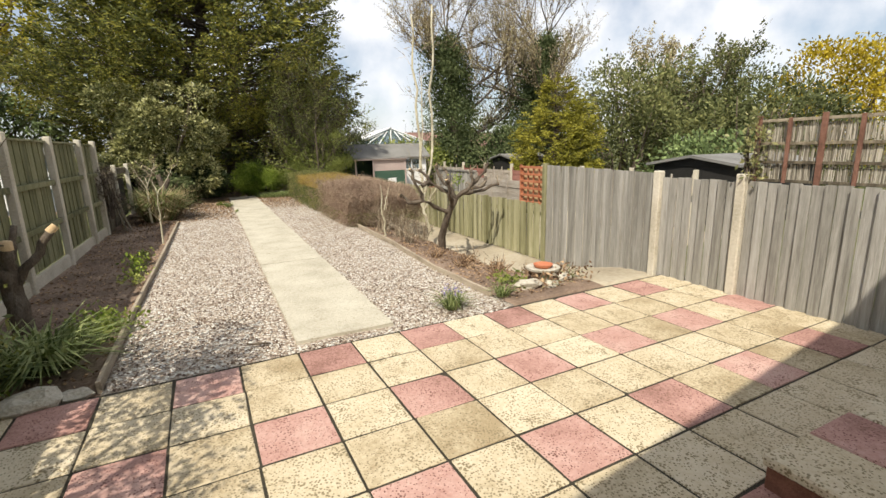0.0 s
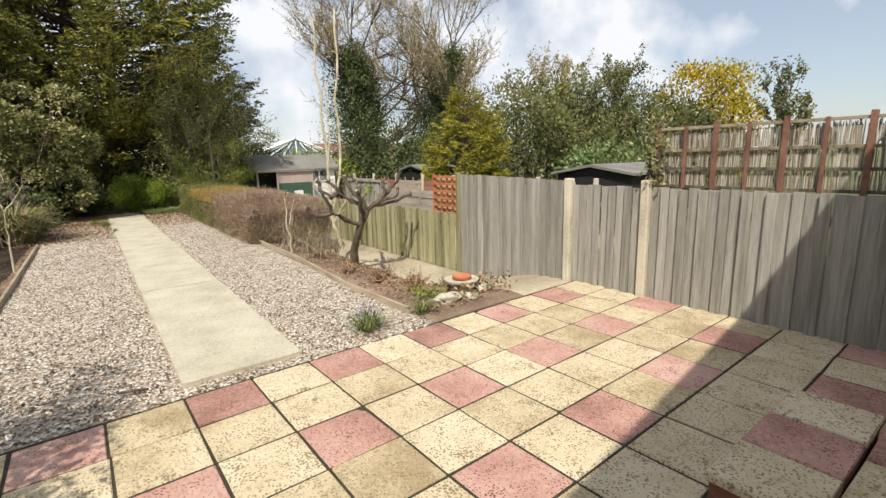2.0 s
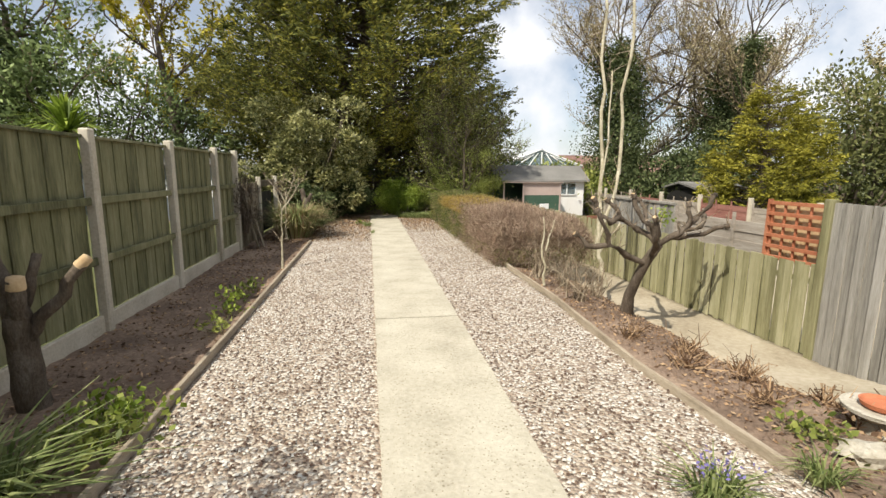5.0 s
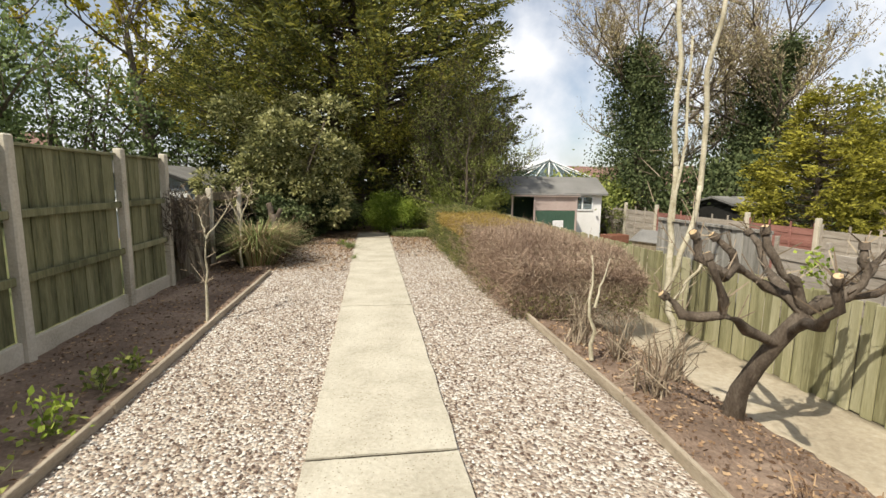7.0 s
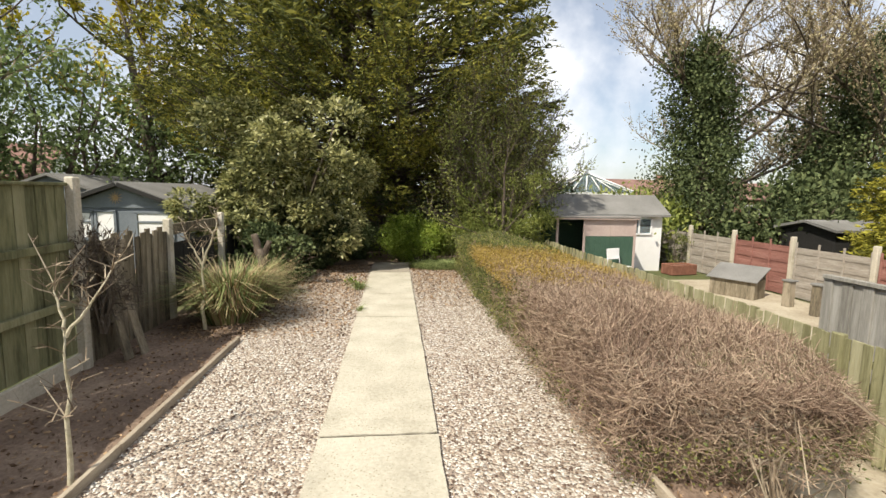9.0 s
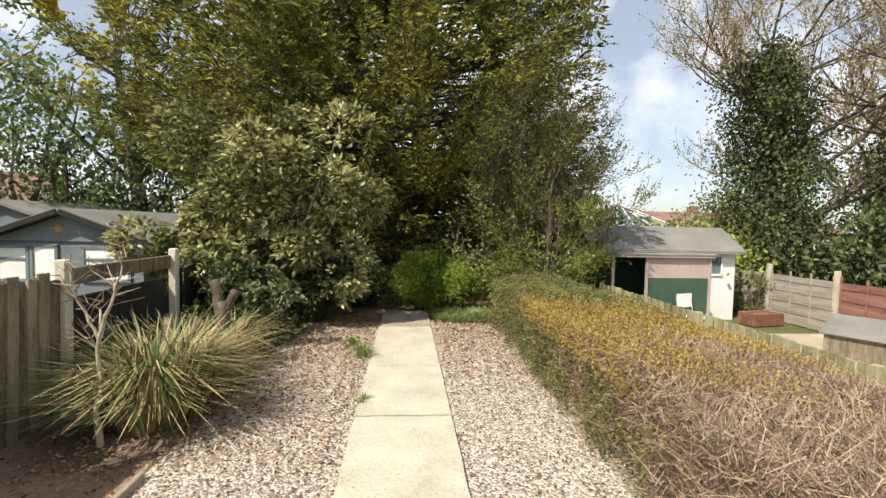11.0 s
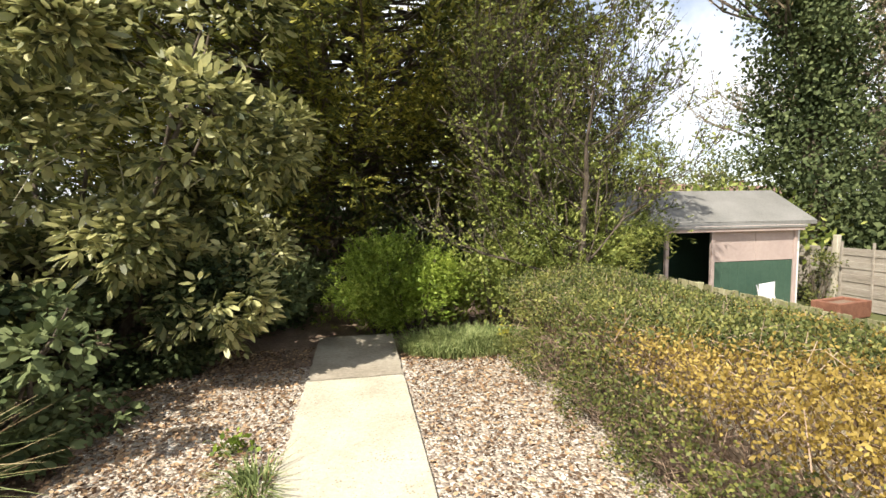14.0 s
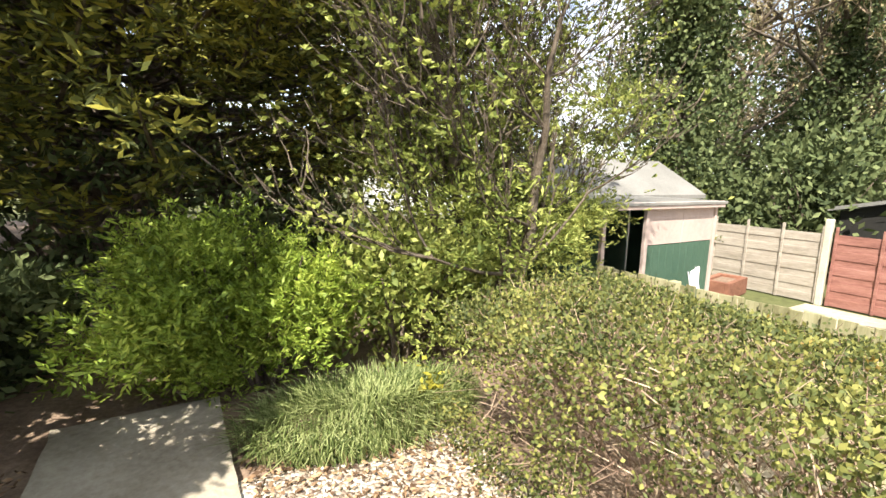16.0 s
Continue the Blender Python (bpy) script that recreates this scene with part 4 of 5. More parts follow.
# ---- hedge ----
def hedge():
    h = thing("hedge", (2.95, 10.7, -0.05), label="clipped hedge, bare brown twigs turning gold then green", category="hedge")
    x0, x1, y0, y1, H = -0.90, 0.80, -4.2, 4.0, 0.96
    n = 5200
    a = np.stack([RNG.uniform(x0 * 0.8, x1 * 0.8, n), RNG.uniform(y0 + 0.1, y1 - 0.1, n), RNG.uniform(0.0, 0.75, n)], 1)
    lean = RNG.normal(size=(n, 3)) * [0.22, 0.22, 0.05] + np.stack([a[:, 0] * 0.22, np.where(a[:, 1] < y0 + 0.6, -0.22, 0.0), RNG.uniform(0.2, 0.5, n)], 1)
    b = a + lean

    def inside(p):
        top = H - 0.06 * p[:, 0] ** 2 - 0.20 * np.clip(p[:, 0], 0, 1) + 0.05 * np.sin(p[:, 1] * 2.1) * np.cos(p[:, 0] * 3)
        end = np.where(p[:, 1] < y0 + 0.8, ((y0 + 0.8 - p[:, 1]) / 0.8) ** 2 * 0.28, 0)
        q = p.copy()
        q[:, 2] = np.clip(q[:, 2], 0.0, top - end)
        q[:, 0] = np.clip(q[:, 0], x0 - 0.03, x1 + 0.03)
        q[:, 1] = np.clip(q[:, 1], y0 - 0.05, y1 + 0.05)
        return q

    b = inside(b)
    quads = [ribbon_quads(a, b, 0.0042, 0.0022)]
    # short shoots on the clipped faces
    m = 64000
    face = RNG.uniform(0, 1, m)
    y = y0 + (y1 - y0) * RNG.uniform(0, 1, m)
    p = np.stack([RNG.uniform(x0, x1, m), y, np.full(m, H)], 1)
    side = (face > 0.55) & (face < 0.80)
    p[side, 0] = x0
    p[side, 2] = RNG.uniform(0.05, H, side.sum())
    far = (face >= 0.80) & (face < 0.90)
    p[far, 0] = x1
    p[far, 2] = RNG.uniform(0.2, H, far.sum())
    end = face >= 0.90
    p[end, 1] = y0
    p[end, 2] = RNG.uniform(0.05, H, end.sum())
    p = inside(p + RNG.normal(size=p.shape) * 0.05)
    nrm = np.zeros_like(p)
    nrm[:, 2] = 1
    nrm[side] = (-1, 0, 0.5)
    nrm[far] = (1, 0, 0.5)
    nrm[end] = (0, -1, 0.5)
    d = nrm * 0.7 + RNG.normal(size=p.shape) * 0.6
    tw = RNG.uniform(0, 1, m) < np.clip(1.30 - (p[:, 1] - y0) / 3.7, 0.08, 1)
    quads.append(ribbon_quads(p[tw] - d[tw] * 0.07, p[tw] + d[tw] * RNG.uniform(0.02, 0.08, (tw.sum(), 1)), 0.0026, 0.0014))
    tagged(part(h, "twigs", quad_mesh("hedge_twigs", np.concatenate(quads), "twig_red"), label="bare red-brown twigs"), kind="stuff")
    # leaves: golden in the middle, green at the far end and along the foot
    mm = 170000
    idx = RNG.integers(0, m, mm)
    c = p[idx] + RNG.normal(size=(mm, 3)) * [0.04, 0.04, 0.03]
    dd = nrm[idx] * 0.5 + RNG.normal(size=(mm, 3)) * 0.7
    k = (c[:, 1] - y0) / (y1 - y0) + RNG.normal(size=mm) * 0.045
    wave = 0.10 * np.sin(c[:, 0] * 4 + c[:, 1] * 1.7)
    top = c[:, 2] > H * 0.72
    west = side[idx]
    gold = top & (k + wave > 0.38) & (k + wave < 0.66)
    green = (k + wave >= 0.63) | (west & (k > 0.34)) | ((c[:, 2] < 0.35) & (RNG.uniform(0, 1, mm) < 0.30))
    gap = np.array([noise.noise(Vector((2.6 * q[1], 3.1 * q[2], 4.0))) for q in c])
    green = green & ~(west & ~top & (gap < -0.12))
    gold = gold & ~(green & ~top)
    foliage(h, "gold_leaves", leaf_quads(c[gold], dd[gold], 0.024, 0.015), "hedge_yellow")
    g = green & ~gold
    foliage(h, "green_leaves", leaf_quads(c[g], dd[g], 0.026, 0.017), "hedge_green")
    return h


hedge()


# ---- blades and small plants ----
def blades(x, y, z, n, r, h, mat, label, name="grass_clump", arch=0.5, width=0.008, category="grass", sy=1.0, field=1.0):
    t = thing(name, (x, y, z), label=label, category=category)
    mats = mat if isinstance(mat, list) else [mat]
    for mi, mt in enumerate(mats):
        k = n // len(mats)
        a = RNG.uniform(0, 2 * math.pi, k)
        rad = r * np.sqrt(RNG.uniform(0, 1, k))
        base = np.stack([np.cos(a) * rad * 0.45 * field, np.sin(a) * rad * 0.45 * field * sy, np.zeros(k)], 1)
        hh = h * RNG.uniform(0.5, 1.1, (k, 1))
        out = np.stack([np.cos(a), np.sin(a), np.zeros(k)], 1) * RNG.uniform(0.1, 1, (k, 1)) * r * arch + RNG.normal(size=(k, 3)) * [0.04, 0.04, 0]
        p1 = base + out * 0.45 + np.concatenate([np.zeros((k, 2)), hh * 0.68], 1)
        p2 = base + out * 1.35 + np.concatenate([np.zeros((k, 2)), hh * RNG.uniform(0.45, 1.05, (k, 1))], 1)
        s = np.stack([-np.sin(a), np.cos(a), np.zeros(k)], 1) * width
        q = np.concatenate([np.stack([base - s, base + s, p1 + s * 0.8, p1 - s * 0.8], 1), np.stack([p1 - s * 0.8, p1 + s * 0.8, p2 + s * 0.12, p2 - s * 0.12], 1)])
        foliage(t, "blades", q, mt)
    return t


blades(-1.8, 10.6, 0, 1500, 0.80, 0.86, ["straw", "grass"], "tall arching ornamental grass, half dry and straw-coloured", arch=0.9, width=0.009)
blades(-1.9, 11.4, 0, 900, 0.7, 0.74, ["straw", "straw", "grass"], "dry straw-coloured ornamental grass clump", arch=0.8, width=0.008)
blades(-1.80, 12.3, 0, 500, 0.6, 0.7, ["straw", "grass"], "dry grass clump beside the evergreen shrub", arch=0.9, width=0.008)
blades(-1.85, 1.2, 0, 300, 0.45, 0.36, "grass", "lush green strap-leaved clump at bed's edge", arch=1.1, width=0.012)
blades(-2.2, 1.0, 0, 220, 0.45, 0.34, "grass", "lush green strap-leaved clump at bed's edge", arch=1.1, width=0.012)
blades(1.60, 0.82, 0, 130, 0.20, 0.20, "grass", "small bluebell clump growing from gravel", arch=0.9, width=0.007)
blades(2.28, 0.88, 0, 90, 0.16, 0.16, "grass", "small green tuft at the edging", arch=0.9, width=0.006)
blades(1.72, 15.2, 0, 4200, 0.80, 0.19, "grass", "patch of soft green grass at the path's end", name="grass_patch", arch=0.12, width=0.005, sy=0.6, field=2.2)
blades(-0.12, 12.7, 0, 160, 0.22, 0.16, "grass", "small tuft of grass by the path", arch=0.8, width=0.005, sy=2.2)
blades(0.02, 10.95, 0, 60, 0.10, 0.12, "grass", "small tuft of grass by the path", arch=0.8, width=0.004, sy=1.5)
fl = thing("bluebell_flowers", (1.60, 0.82, 0.0), label="violet bluebell spikes in a green clump", category="flower")
c = RNG.normal(size=(90, 3)) * [0.06, 0.06, 0.03] + [0, 0, 0.19]
foliage(fl, "petals", leaf_quads(c, RNG.normal(size=c.shape), 0.022, 0.014), "purple")
tb = Tubes()
for k in range(7):
    tb.add([(0.02 * k - 0.06, 0.015 * (k % 3), 0), (0.025 * k - 0.07, 0.02 * (k % 3), 0.2)], [0.003, 0.002], 4)
part(fl, "stalks", tb.mesh("stalks", "grass"))


def weeds(x, y, n, r, label, mat="laurel", h=0.10, leaf=0.06):
    t = thing("weed", (x, y, 0), label=label, category="plant", group="bed weeds")
    c = RNG.normal(size=(n, 3)) * [r * 0.5, r * 0.5, h * 0.4] + [0, 0, h * 0.6]
    c[:, 2] = np.maximum(c[:, 2], 0.01)
    foliage(t, "leaves", leaf_quads(c, RNG.normal(size=c.shape) + [0, 0, 0.4], leaf, leaf * 0.6), mat)
    st = [np.stack([np.zeros(40), np.zeros(40), np.zeros(40)], 1), c[RNG.integers(0, n, 40)]]
    foliage(t, "stalks", ribbon_quads(st[0], st[1], 0.002, 0.0015), "grass")


for x, y, n, r, mt, h in ((-1.60, 1.75, 260, 0.30, "laurel", 0.16), (-1.62, 2.05, 200, 0.25, "lime", 0.14), (-1.55, 3.7, 60, 0.15, "laurel", 0.14), (-1.6, 4.35, 110, 0.18, "lime", 0.2),
                          (-1.65, 5.0, 60, 0.14, "laurel", 0.14), (-1.6, 5.4, 50, 0.12, "laurel", 0.1), (2.6, 1.25, 110, 0.2, "laurel", 0.1), (3.45, 1.1, 90, 0.3, "litter", 0.12),
                          (2.95, 0.98, 70, 0.22, "litter", 0.10), (-2.1, 0.75, 160, 0.25, "laurel", 0.2), (2.15, 15.15, 50, 0.09, "conifer_gold", 0.22), (-0.35, 13.2, 60, 0.12, "lime", 0.1)):
    weeds(x, y, n, r, "dry brown weeds at the bed's edge" if mt == "litter" else "low green weeds growing in the bed" if mt != "conifer_gold" else "small bright yellow seedling", mt, h)

# clipped stubs and dry stalks in the east bed
for k, (x, y) in enumerate([(2.75, 1.75), (3.0, 2.15), (2.6, 2.4), (3.3, 1.75), (2.9, 2.8), (2.5, 3.1), (3.35, 2.6), (3.5, 1.3), (3.15, 1.35), (2.62, 4.5), (2.75, 5.3), (2.5, 5.7), (3.1, 5.0), (2.8, 6.1)]):
    t = thing("dry_plant_stub", (x, y, bed_r_z(x, y) - 0.01), label="dry brown clipped plant stub in the bed", category="plant", group="dry stubs")
    hgt = 0.16 if y < 4 else 0.48
    n = 46
    a = RNG.normal(size=(n, 3)) * [0.05, 0.05, 0]
    b = a + RNG.normal(size=(n, 3)) * [0.08, 0.08, 0.02] + np.stack([np.zeros(n), np.zeros(n), RNG.uniform(0.3, 1, n) * hgt], 1)
    e = b[n // 3:] + RNG.normal(size=(n - n // 3, 3)) * hgt * 0.28 + [0, 0, hgt * 0.12]
    quads = np.concatenate([ribbon_quads(a, b, 0.007, 0.004), ribbon_quads(b[n // 3:], e, 0.004, 0.002), ribbon_quads((a + b)[:n // 3] * 0.5, e[:n // 3], 0.003, 0.002)])
    foliage(t, "stalks", quads, "litter" if y < 4 else "twig")

lit = thing("dead_leaves", (0, 0, 0), label="dead brown leaves scattered on soil and gravel", category="leaf litter", kind="stuff")
n = 5200
c = np.concatenate([np.stack([RNG.uniform(2.3, 3.55, 2400), RNG.uniform(0.75, 6.6, 2400), np.zeros(2400)], 1),
                    np.stack([RNG.uniform(-2.6, -1.42, 3200), RNG.uniform(0.7, 14.0, 3200), np.zeros(3200)], 1),
                    np.stack([-2.2 + 2.15 * RNG.uniform(0, 1, 12000) ** 1.25, 9.6 + 5.9 * RNG.uniform(0, 1, 12000) ** 0.75, np.zeros(12000)], 1),
                    np.stack([RNG.uniform(0.95, 2.1, 3200), 11.0 + 4.2 * RNG.uniform(0, 1, 3200) ** 0.6, np.zeros(3200)], 1)])
c[:, 2] = [0.014 + (bed_r_z(x, y) if x > KERB_R else (soil_z(x, y) - 0.02 if (x < KERB_L) else (gravel_z(x, y) if y < 14.85 else 0.0))) for x, y, _ in c]
d = RNG.normal(size=c.shape) * [1, 1, 0.12]
tagged(part(lit, "leaves", quad_mesh("leaves", leaf_quads(c, d, 0.042, 0.02, 0.15), "litter")), kind="stuff")


for bx0, bx1, by0, by1, zf, lab in ((-2.6, -1.45, 0.8, 12, lambda x, y: soil_z(x, y) - 0.02, "crumbled soil clods along the tall fence"), (2.3, 3.5, 0.9, 6.6, bed_r_z, "crumbled soil clods in the planted bed")):
    n = 1500
    p = np.stack([RNG.uniform(bx0, bx1, n), RNG.uniform(by0, by1, n), np.zeros(n)], 1)
    p[:, 2] = [zf(x, y) for x, y, _ in p]
    a = RNG.uniform(0, 6.283, (n, 1)) + np.array([[0, 1.6, 3.1, 4.7]])
    rr = RNG.uniform(0.008, 0.028, (n, 1)) * RNG.uniform(0.7, 1.3, (n, 4))
    ring = p[:, None] + np.stack([np.cos(a) * rr, np.sin(a) * rr, np.full((n, 4), -0.003)], 2)
    top = p + np.stack([RNG.normal(0, 0.003, n), RNG.normal(0, 0.003, n), RNG.uniform(0.008, 0.024, n)], 1)
    vv = np.concatenate([ring, top[:, None]], 1).reshape(-1, 3)
    ff = [(k * 5 + i, k * 5 + (i + 1) % 4, k * 5 + 4) for k in range(n) for i in range(4)]
    tagged(new("soil_clods", mesh_of("clods", vv, ff, "soil")), lab, "soil", kind="stuff")


# gnarled pruned fruit tree
def apple_tree():
    t = thing("apple_tree", (3.06, 3.98, -0.10), label="gnarled pruned fruit tree with bare knobbly branches", category="tree")
    rnd = random.Random(21)
    tb, cut, tips = Tubes(), Tubes(), []
    trunk = [(0.18, 0.42, -0.12), (0.15, 0.34, 0.14), (0.17, 0.22, 0.40), (0.20, 0.10, 0.64), (0.28, 0.0, 0.86)]
    tb.add(trunk, [0.088, 0.068, 0.060, 0.060, 0.052], 9)
    limbs = [[(0.20, 0.08, 0.64), (-0.04, 0.08, 0.74), (-0.28, 0.0, 0.86), (-0.36, -0.05, 1.05), (-0.45, -0.05, 1.22)],
             [(0.27, 0, 0.84), (0.10, 0.12, 1.0), (-0.08, 0.16, 1.12), (-0.22, 0.2, 1.3)],
             [(0.28, 0, 0.86), (0.42, -0.1, 0.98), (0.52, -0.12, 1.14), (0.50, -0.1, 1.28)],
             [(0.28, 0, 0.86), (0.55, 0.06, 0.92), (0.82, 0.05, 0.95), (1.05, 0.0, 1.04)],
             [(0.27, 0, 0.84), (0.36, 0.3, 0.98), (0.42, 0.5, 1.12), (0.40, 0.62, 1.28)],
             [(0.2, 0, 0.75), (0.05, -0.3, 0.88), (-0.06, -0.48, 1.02), (-0.12, -0.5, 1.18)],
             [(-0.28, 0.0, 0.86), (-0.46, 0.1, 0.84), (-0.58, 0.12, 0.96)],
             [(0.28, 0.0, 0.86), (0.20, 0.02, 1.05), (0.02, 0.0, 1.2), (-0.02, 0.04, 1.36)],
             [(0.42, -0.1, 0.98), (0.62, -0.05, 1.12), (0.80, -0.02, 1.25), (0.86, 0.0, 1.36)],
             [(0.55, 0.06, 0.92), (0.72, 0.2, 0.99), (0.92, 0.24, 1.0), (1.0, 0.3, 1.12)],
             [(-0.06, 0.14, 1.1), (-0.25, 0.05, 1.08), (-0.38, 0.12, 1.18), (-0.4, 0.14, 1.32)]]
    trunk_top = Vector((0.28, 0.0, 0.86))
    for lm in limbs:
        lm = [trunk_top + (Vector(q) - trunk_top) * 1.15 for q in lm]
        pts = []
        for i in range(len(lm) - 1):
            a, b = Vector(lm[i]), Vector(lm[i + 1])
            pts += [a, a.lerp(b, 0.5) + Vector((rnd.uniform(-1, 1), rnd.uniform(-1, 1), rnd.uniform(-1, 1))) * 0.042]
        pts.append(Vector(lm[-1]))
        m = len(pts)
        tb.add(pts, [(0.040 - 0.021 * i / m) * (1 + 0.22 * ((i * 7) % 3 - 1)) for i in range(m)], 7)
        e = pts[-1]
        d = (pts[-1] - pts[-2]).normalized()
        tb.add([e - d * 0.03, e + d * 0.02], [0.034, 0.030], 7)
        cut.add([e + d * 0.019, e + d * 0.023], [0.026, 0.022], 7)
        for k in range(17):
            p = pts[rnd.randrange(2, m)]
            q = p + Vector((rnd.uniform(-1, 1), rnd.uniform(-1, 1), rnd.uniform(0.0, 1.3))) * 0.14
            tips.append((p, q))
    part(t, "trunk", tb.mesh("apple_limbs", "bark"))
    part(t, "cut_ends", cut.mesh("cut_ends", "cut"), label="pale sawn branch ends")
    foliage(t, "twigs", ribbon_quads(np.array([a for a, _ in tips]), np.array([b for _, b in tips]), 0.006, 0.003), "twig")
    c = RNG.normal(size=(90, 3)) * [0.05, 0.05, 0.07] + [0.30, 0.0, 1.18]
    foliage(t, "leaves", leaf_quads(c, RNG.normal(size=c.shape), 0.045, 0.03), "lime")


apple_tree()


def sapling(x, y, z, stems, label, mat="bark_pale", seed=0, twigs=20, tl=0.35, taper=0.75):
    t = thing("sapling", (x, y, z), label=label, category="tree")
    rnd = random.Random(seed)
    tb, tips = Tubes(), []
    for a, b, r in stems:
        pts = bent(a, b, 7, 0.035, rnd)
        tb.add(pts, [r * (1 - taper * i / 7) for i in range(8)], 8)
        for k in range(twigs):
            p = pts[rnd.randrange(3, 8)]
            q = p + Vector((rnd.uniform(-1, 1), rnd.uniform(-1, 1), rnd.uniform(0.2, 1.3))) * tl * rnd.uniform(0.4, 1)
            tips.append((p, q))
            for _ in range(2):
                m = p.lerp(q, rnd.uniform(0.4, 1))
                tips.append((m, m + Vector((rnd.uniform(-1, 1), rnd.uniform(-1, 1), rnd.uniform(-0.1, 0.9))) * tl * 0.45))
    part(t, "stems", tb.mesh("sapling_stems", mat))
    if tips:
        foliage(t, "twigs", ribbon_quads(np.array([a for a, _ in tips]), np.array([b for _, b in tips]), 0.0045, 0.002), "twig")


sapling(3.35, 5.5, -0.14, [((0.12, -0.12, 0), (0.0, 0.0, 0.68), 0.040), ((0, 0, 0.62), (0.03, 0.06, 2.0), 0.036), ((0.03, 0.06, 1.95), (-0.06, 0.1, 4.3), 0.027), ((0, 0, 0.6), (0.27, 0.0, 1.75), 0.033), ((0.27, 0, 1.7), (0.36, 0.05, 4.5), 0.027), ((0.02, 0.02, 1.4), (0.12, 0.1, 3.2), 0.016), ((0.02, 0, 0.5), (0.3, -0.1, 1.0), 0.018)],
        "pale-barked young tree with two tall bare stems", seed=41, twigs=6, tl=0.5, taper=0.35)
sapling(2.40, 5.15, 0, [((0, 0, 0), (-0.04, 0.05, 0.98), 0.022), ((0, 0, 0.5), (0.12, 0.0, 0.95), 0.014)], "thin pale bare stem beside the hedge", seed=42, twigs=4, tl=0.25)
sapling(-1.46, 6.75, 0, [((0, 0, 0), (0.03, 0.02, 1.0), 0.019), ((0.03, 0.02, 0.95), (0.30, 0.05, 1.36), 0.012), ((0.03, 0.02, 0.95), (-0.08, 0.1, 1.32), 0.011)], "small pruned sapling with forked top in the bed", seed=43, twigs=14, tl=0.22)
sapling(-1.95, 10.1, 0, [((0, 0, 0), (0.02, 0, 1.1), 0.028), ((0.02, 0, 0.9), (0.25, -0.1, 1.45), 0.018), ((0.02, 0, 0.8), (-0.2, 0.0, 1.3), 0.016)], "whitish pruned sapling behind ornamental grass", seed=44, twigs=16, tl=0.28)
sapling(-2.3, 2.35, 0, [((0, 0, -0.03), (-0.03, 0, 0.62), 0.10), ((-0.03, 0, 0.5), (-0.20, 0.05, 1.12), 0.062), ((-0.02, 0, 0.45), (0.02, -0.05, 0.88), 0.06), ((0, 0, 0.45), (0.36, 0.1, 0.98), 0.045), ((-0.03, 0, 0.5), (0.05, 0.12, 1.02), 0.035)],
        "sawn-off multi-stem tree stump in the bed", mat="bark", seed=45, twigs=0, taper=0.18)
sapling(-1.75, 12.0, 0, [((0, 0, -0.03), (0.02, 0, 0.85), 0.085), ((0.0, 0, 0.7), (-0.10, 0.02, 1.10), 0.07), ((0.02, 0, 0.65), (0.16, 0.0, 0.98), 0.055)], "sawn-off reddish stump among dry grass", mat="bark", seed=47, twigs=0, taper=0.15)
cuts = thing("sawn_ends", (-2.3, 2.35, 0), label="pale sawn ends of the stump", category="stump")
tb = Tubes()
for e, d, r in (((-0.20, 0.05, 1.11), (-0.2, 0.05, 0.8), 0.056), ((0.02, -0.05, 0.875), (0.1, -0.1, 0.9), 0.054), ((0.355, 0.1, 0.975), (0.7, 0.1, 0.7), 0.042)):
    dv = Vector(d).normalized()
    tb.add([Vector(e) - dv * 0.06, Vector(e) + dv * 0.022], [r, r * 0.9], 8)
part(cuts, "ends", tb.mesh("ends", "cut"))
shrub(-2.3, 0.8, 0, (0.30, 0.3, 0.5), "loose leafy shrub in the bed by the fence", "hedge_green", 80, 9, 0.09, 0.055, 18, inner=0.3, lumps=0.5, cz=1.0)
sapling(-2.2, 0.75, 0, [((0, 0, 0), (0.35, 0.3, 2.0), 0.012), ((0, 0, 0), (-0.1, 0.2, 2.2), 0.012), ((0, 0, 0), (0.15, -0.2, 1.7), 0.010)], "thin bare arching stems by the fence", seed=46, twigs=8, tl=0.4, mat="bark_pale")

shrub(-2.35, -1.0, -0.02, (0.6, 1.35, 1.45), "loose leafy shrub beside the patio's fence", "laurel", 900, 9, 0.12, 0.07, 20, inner=0.3, lumps=0.6, cz=1.0)
shrub(-2.55, 9.0, 0.35, (0.22, 0.30, 0.55), "dark dead climber tangled round the fence post", "bark", 90, 14, 0.07, 0.12, 22, cz=1.0, width=0.12)
# stones, dish and stick
for k, (x, y, s) in enumerate([(-1.78, 0.52, 0.13), (-2.08, 0.55, 0.10), (-1.53, 0.55, 0.07), (2.72, 1.02, 0.12), (3.02, 0.95, 0.08), (3.36, 1.12, 0.08), (-2.4, 0.5, 0.1)]):
    ob = new("stone", lump("stone", s * 1.35, s, s * 0.62, "stone", k + 1))
    ob.location = (x, y, -0.03)
    tagged(ob, "rough pale limestone at the bed's edge", "stone", "edging stones")
bath = thing("bird_bath", (3.17, 1.30, -0.10), label="low stone bird bath with terracotta saucer", category="bird bath")
part(bath, "base", lump("bath_base", 0.12, 0.12, 0.10, "stone", 12, 2, 0.12))


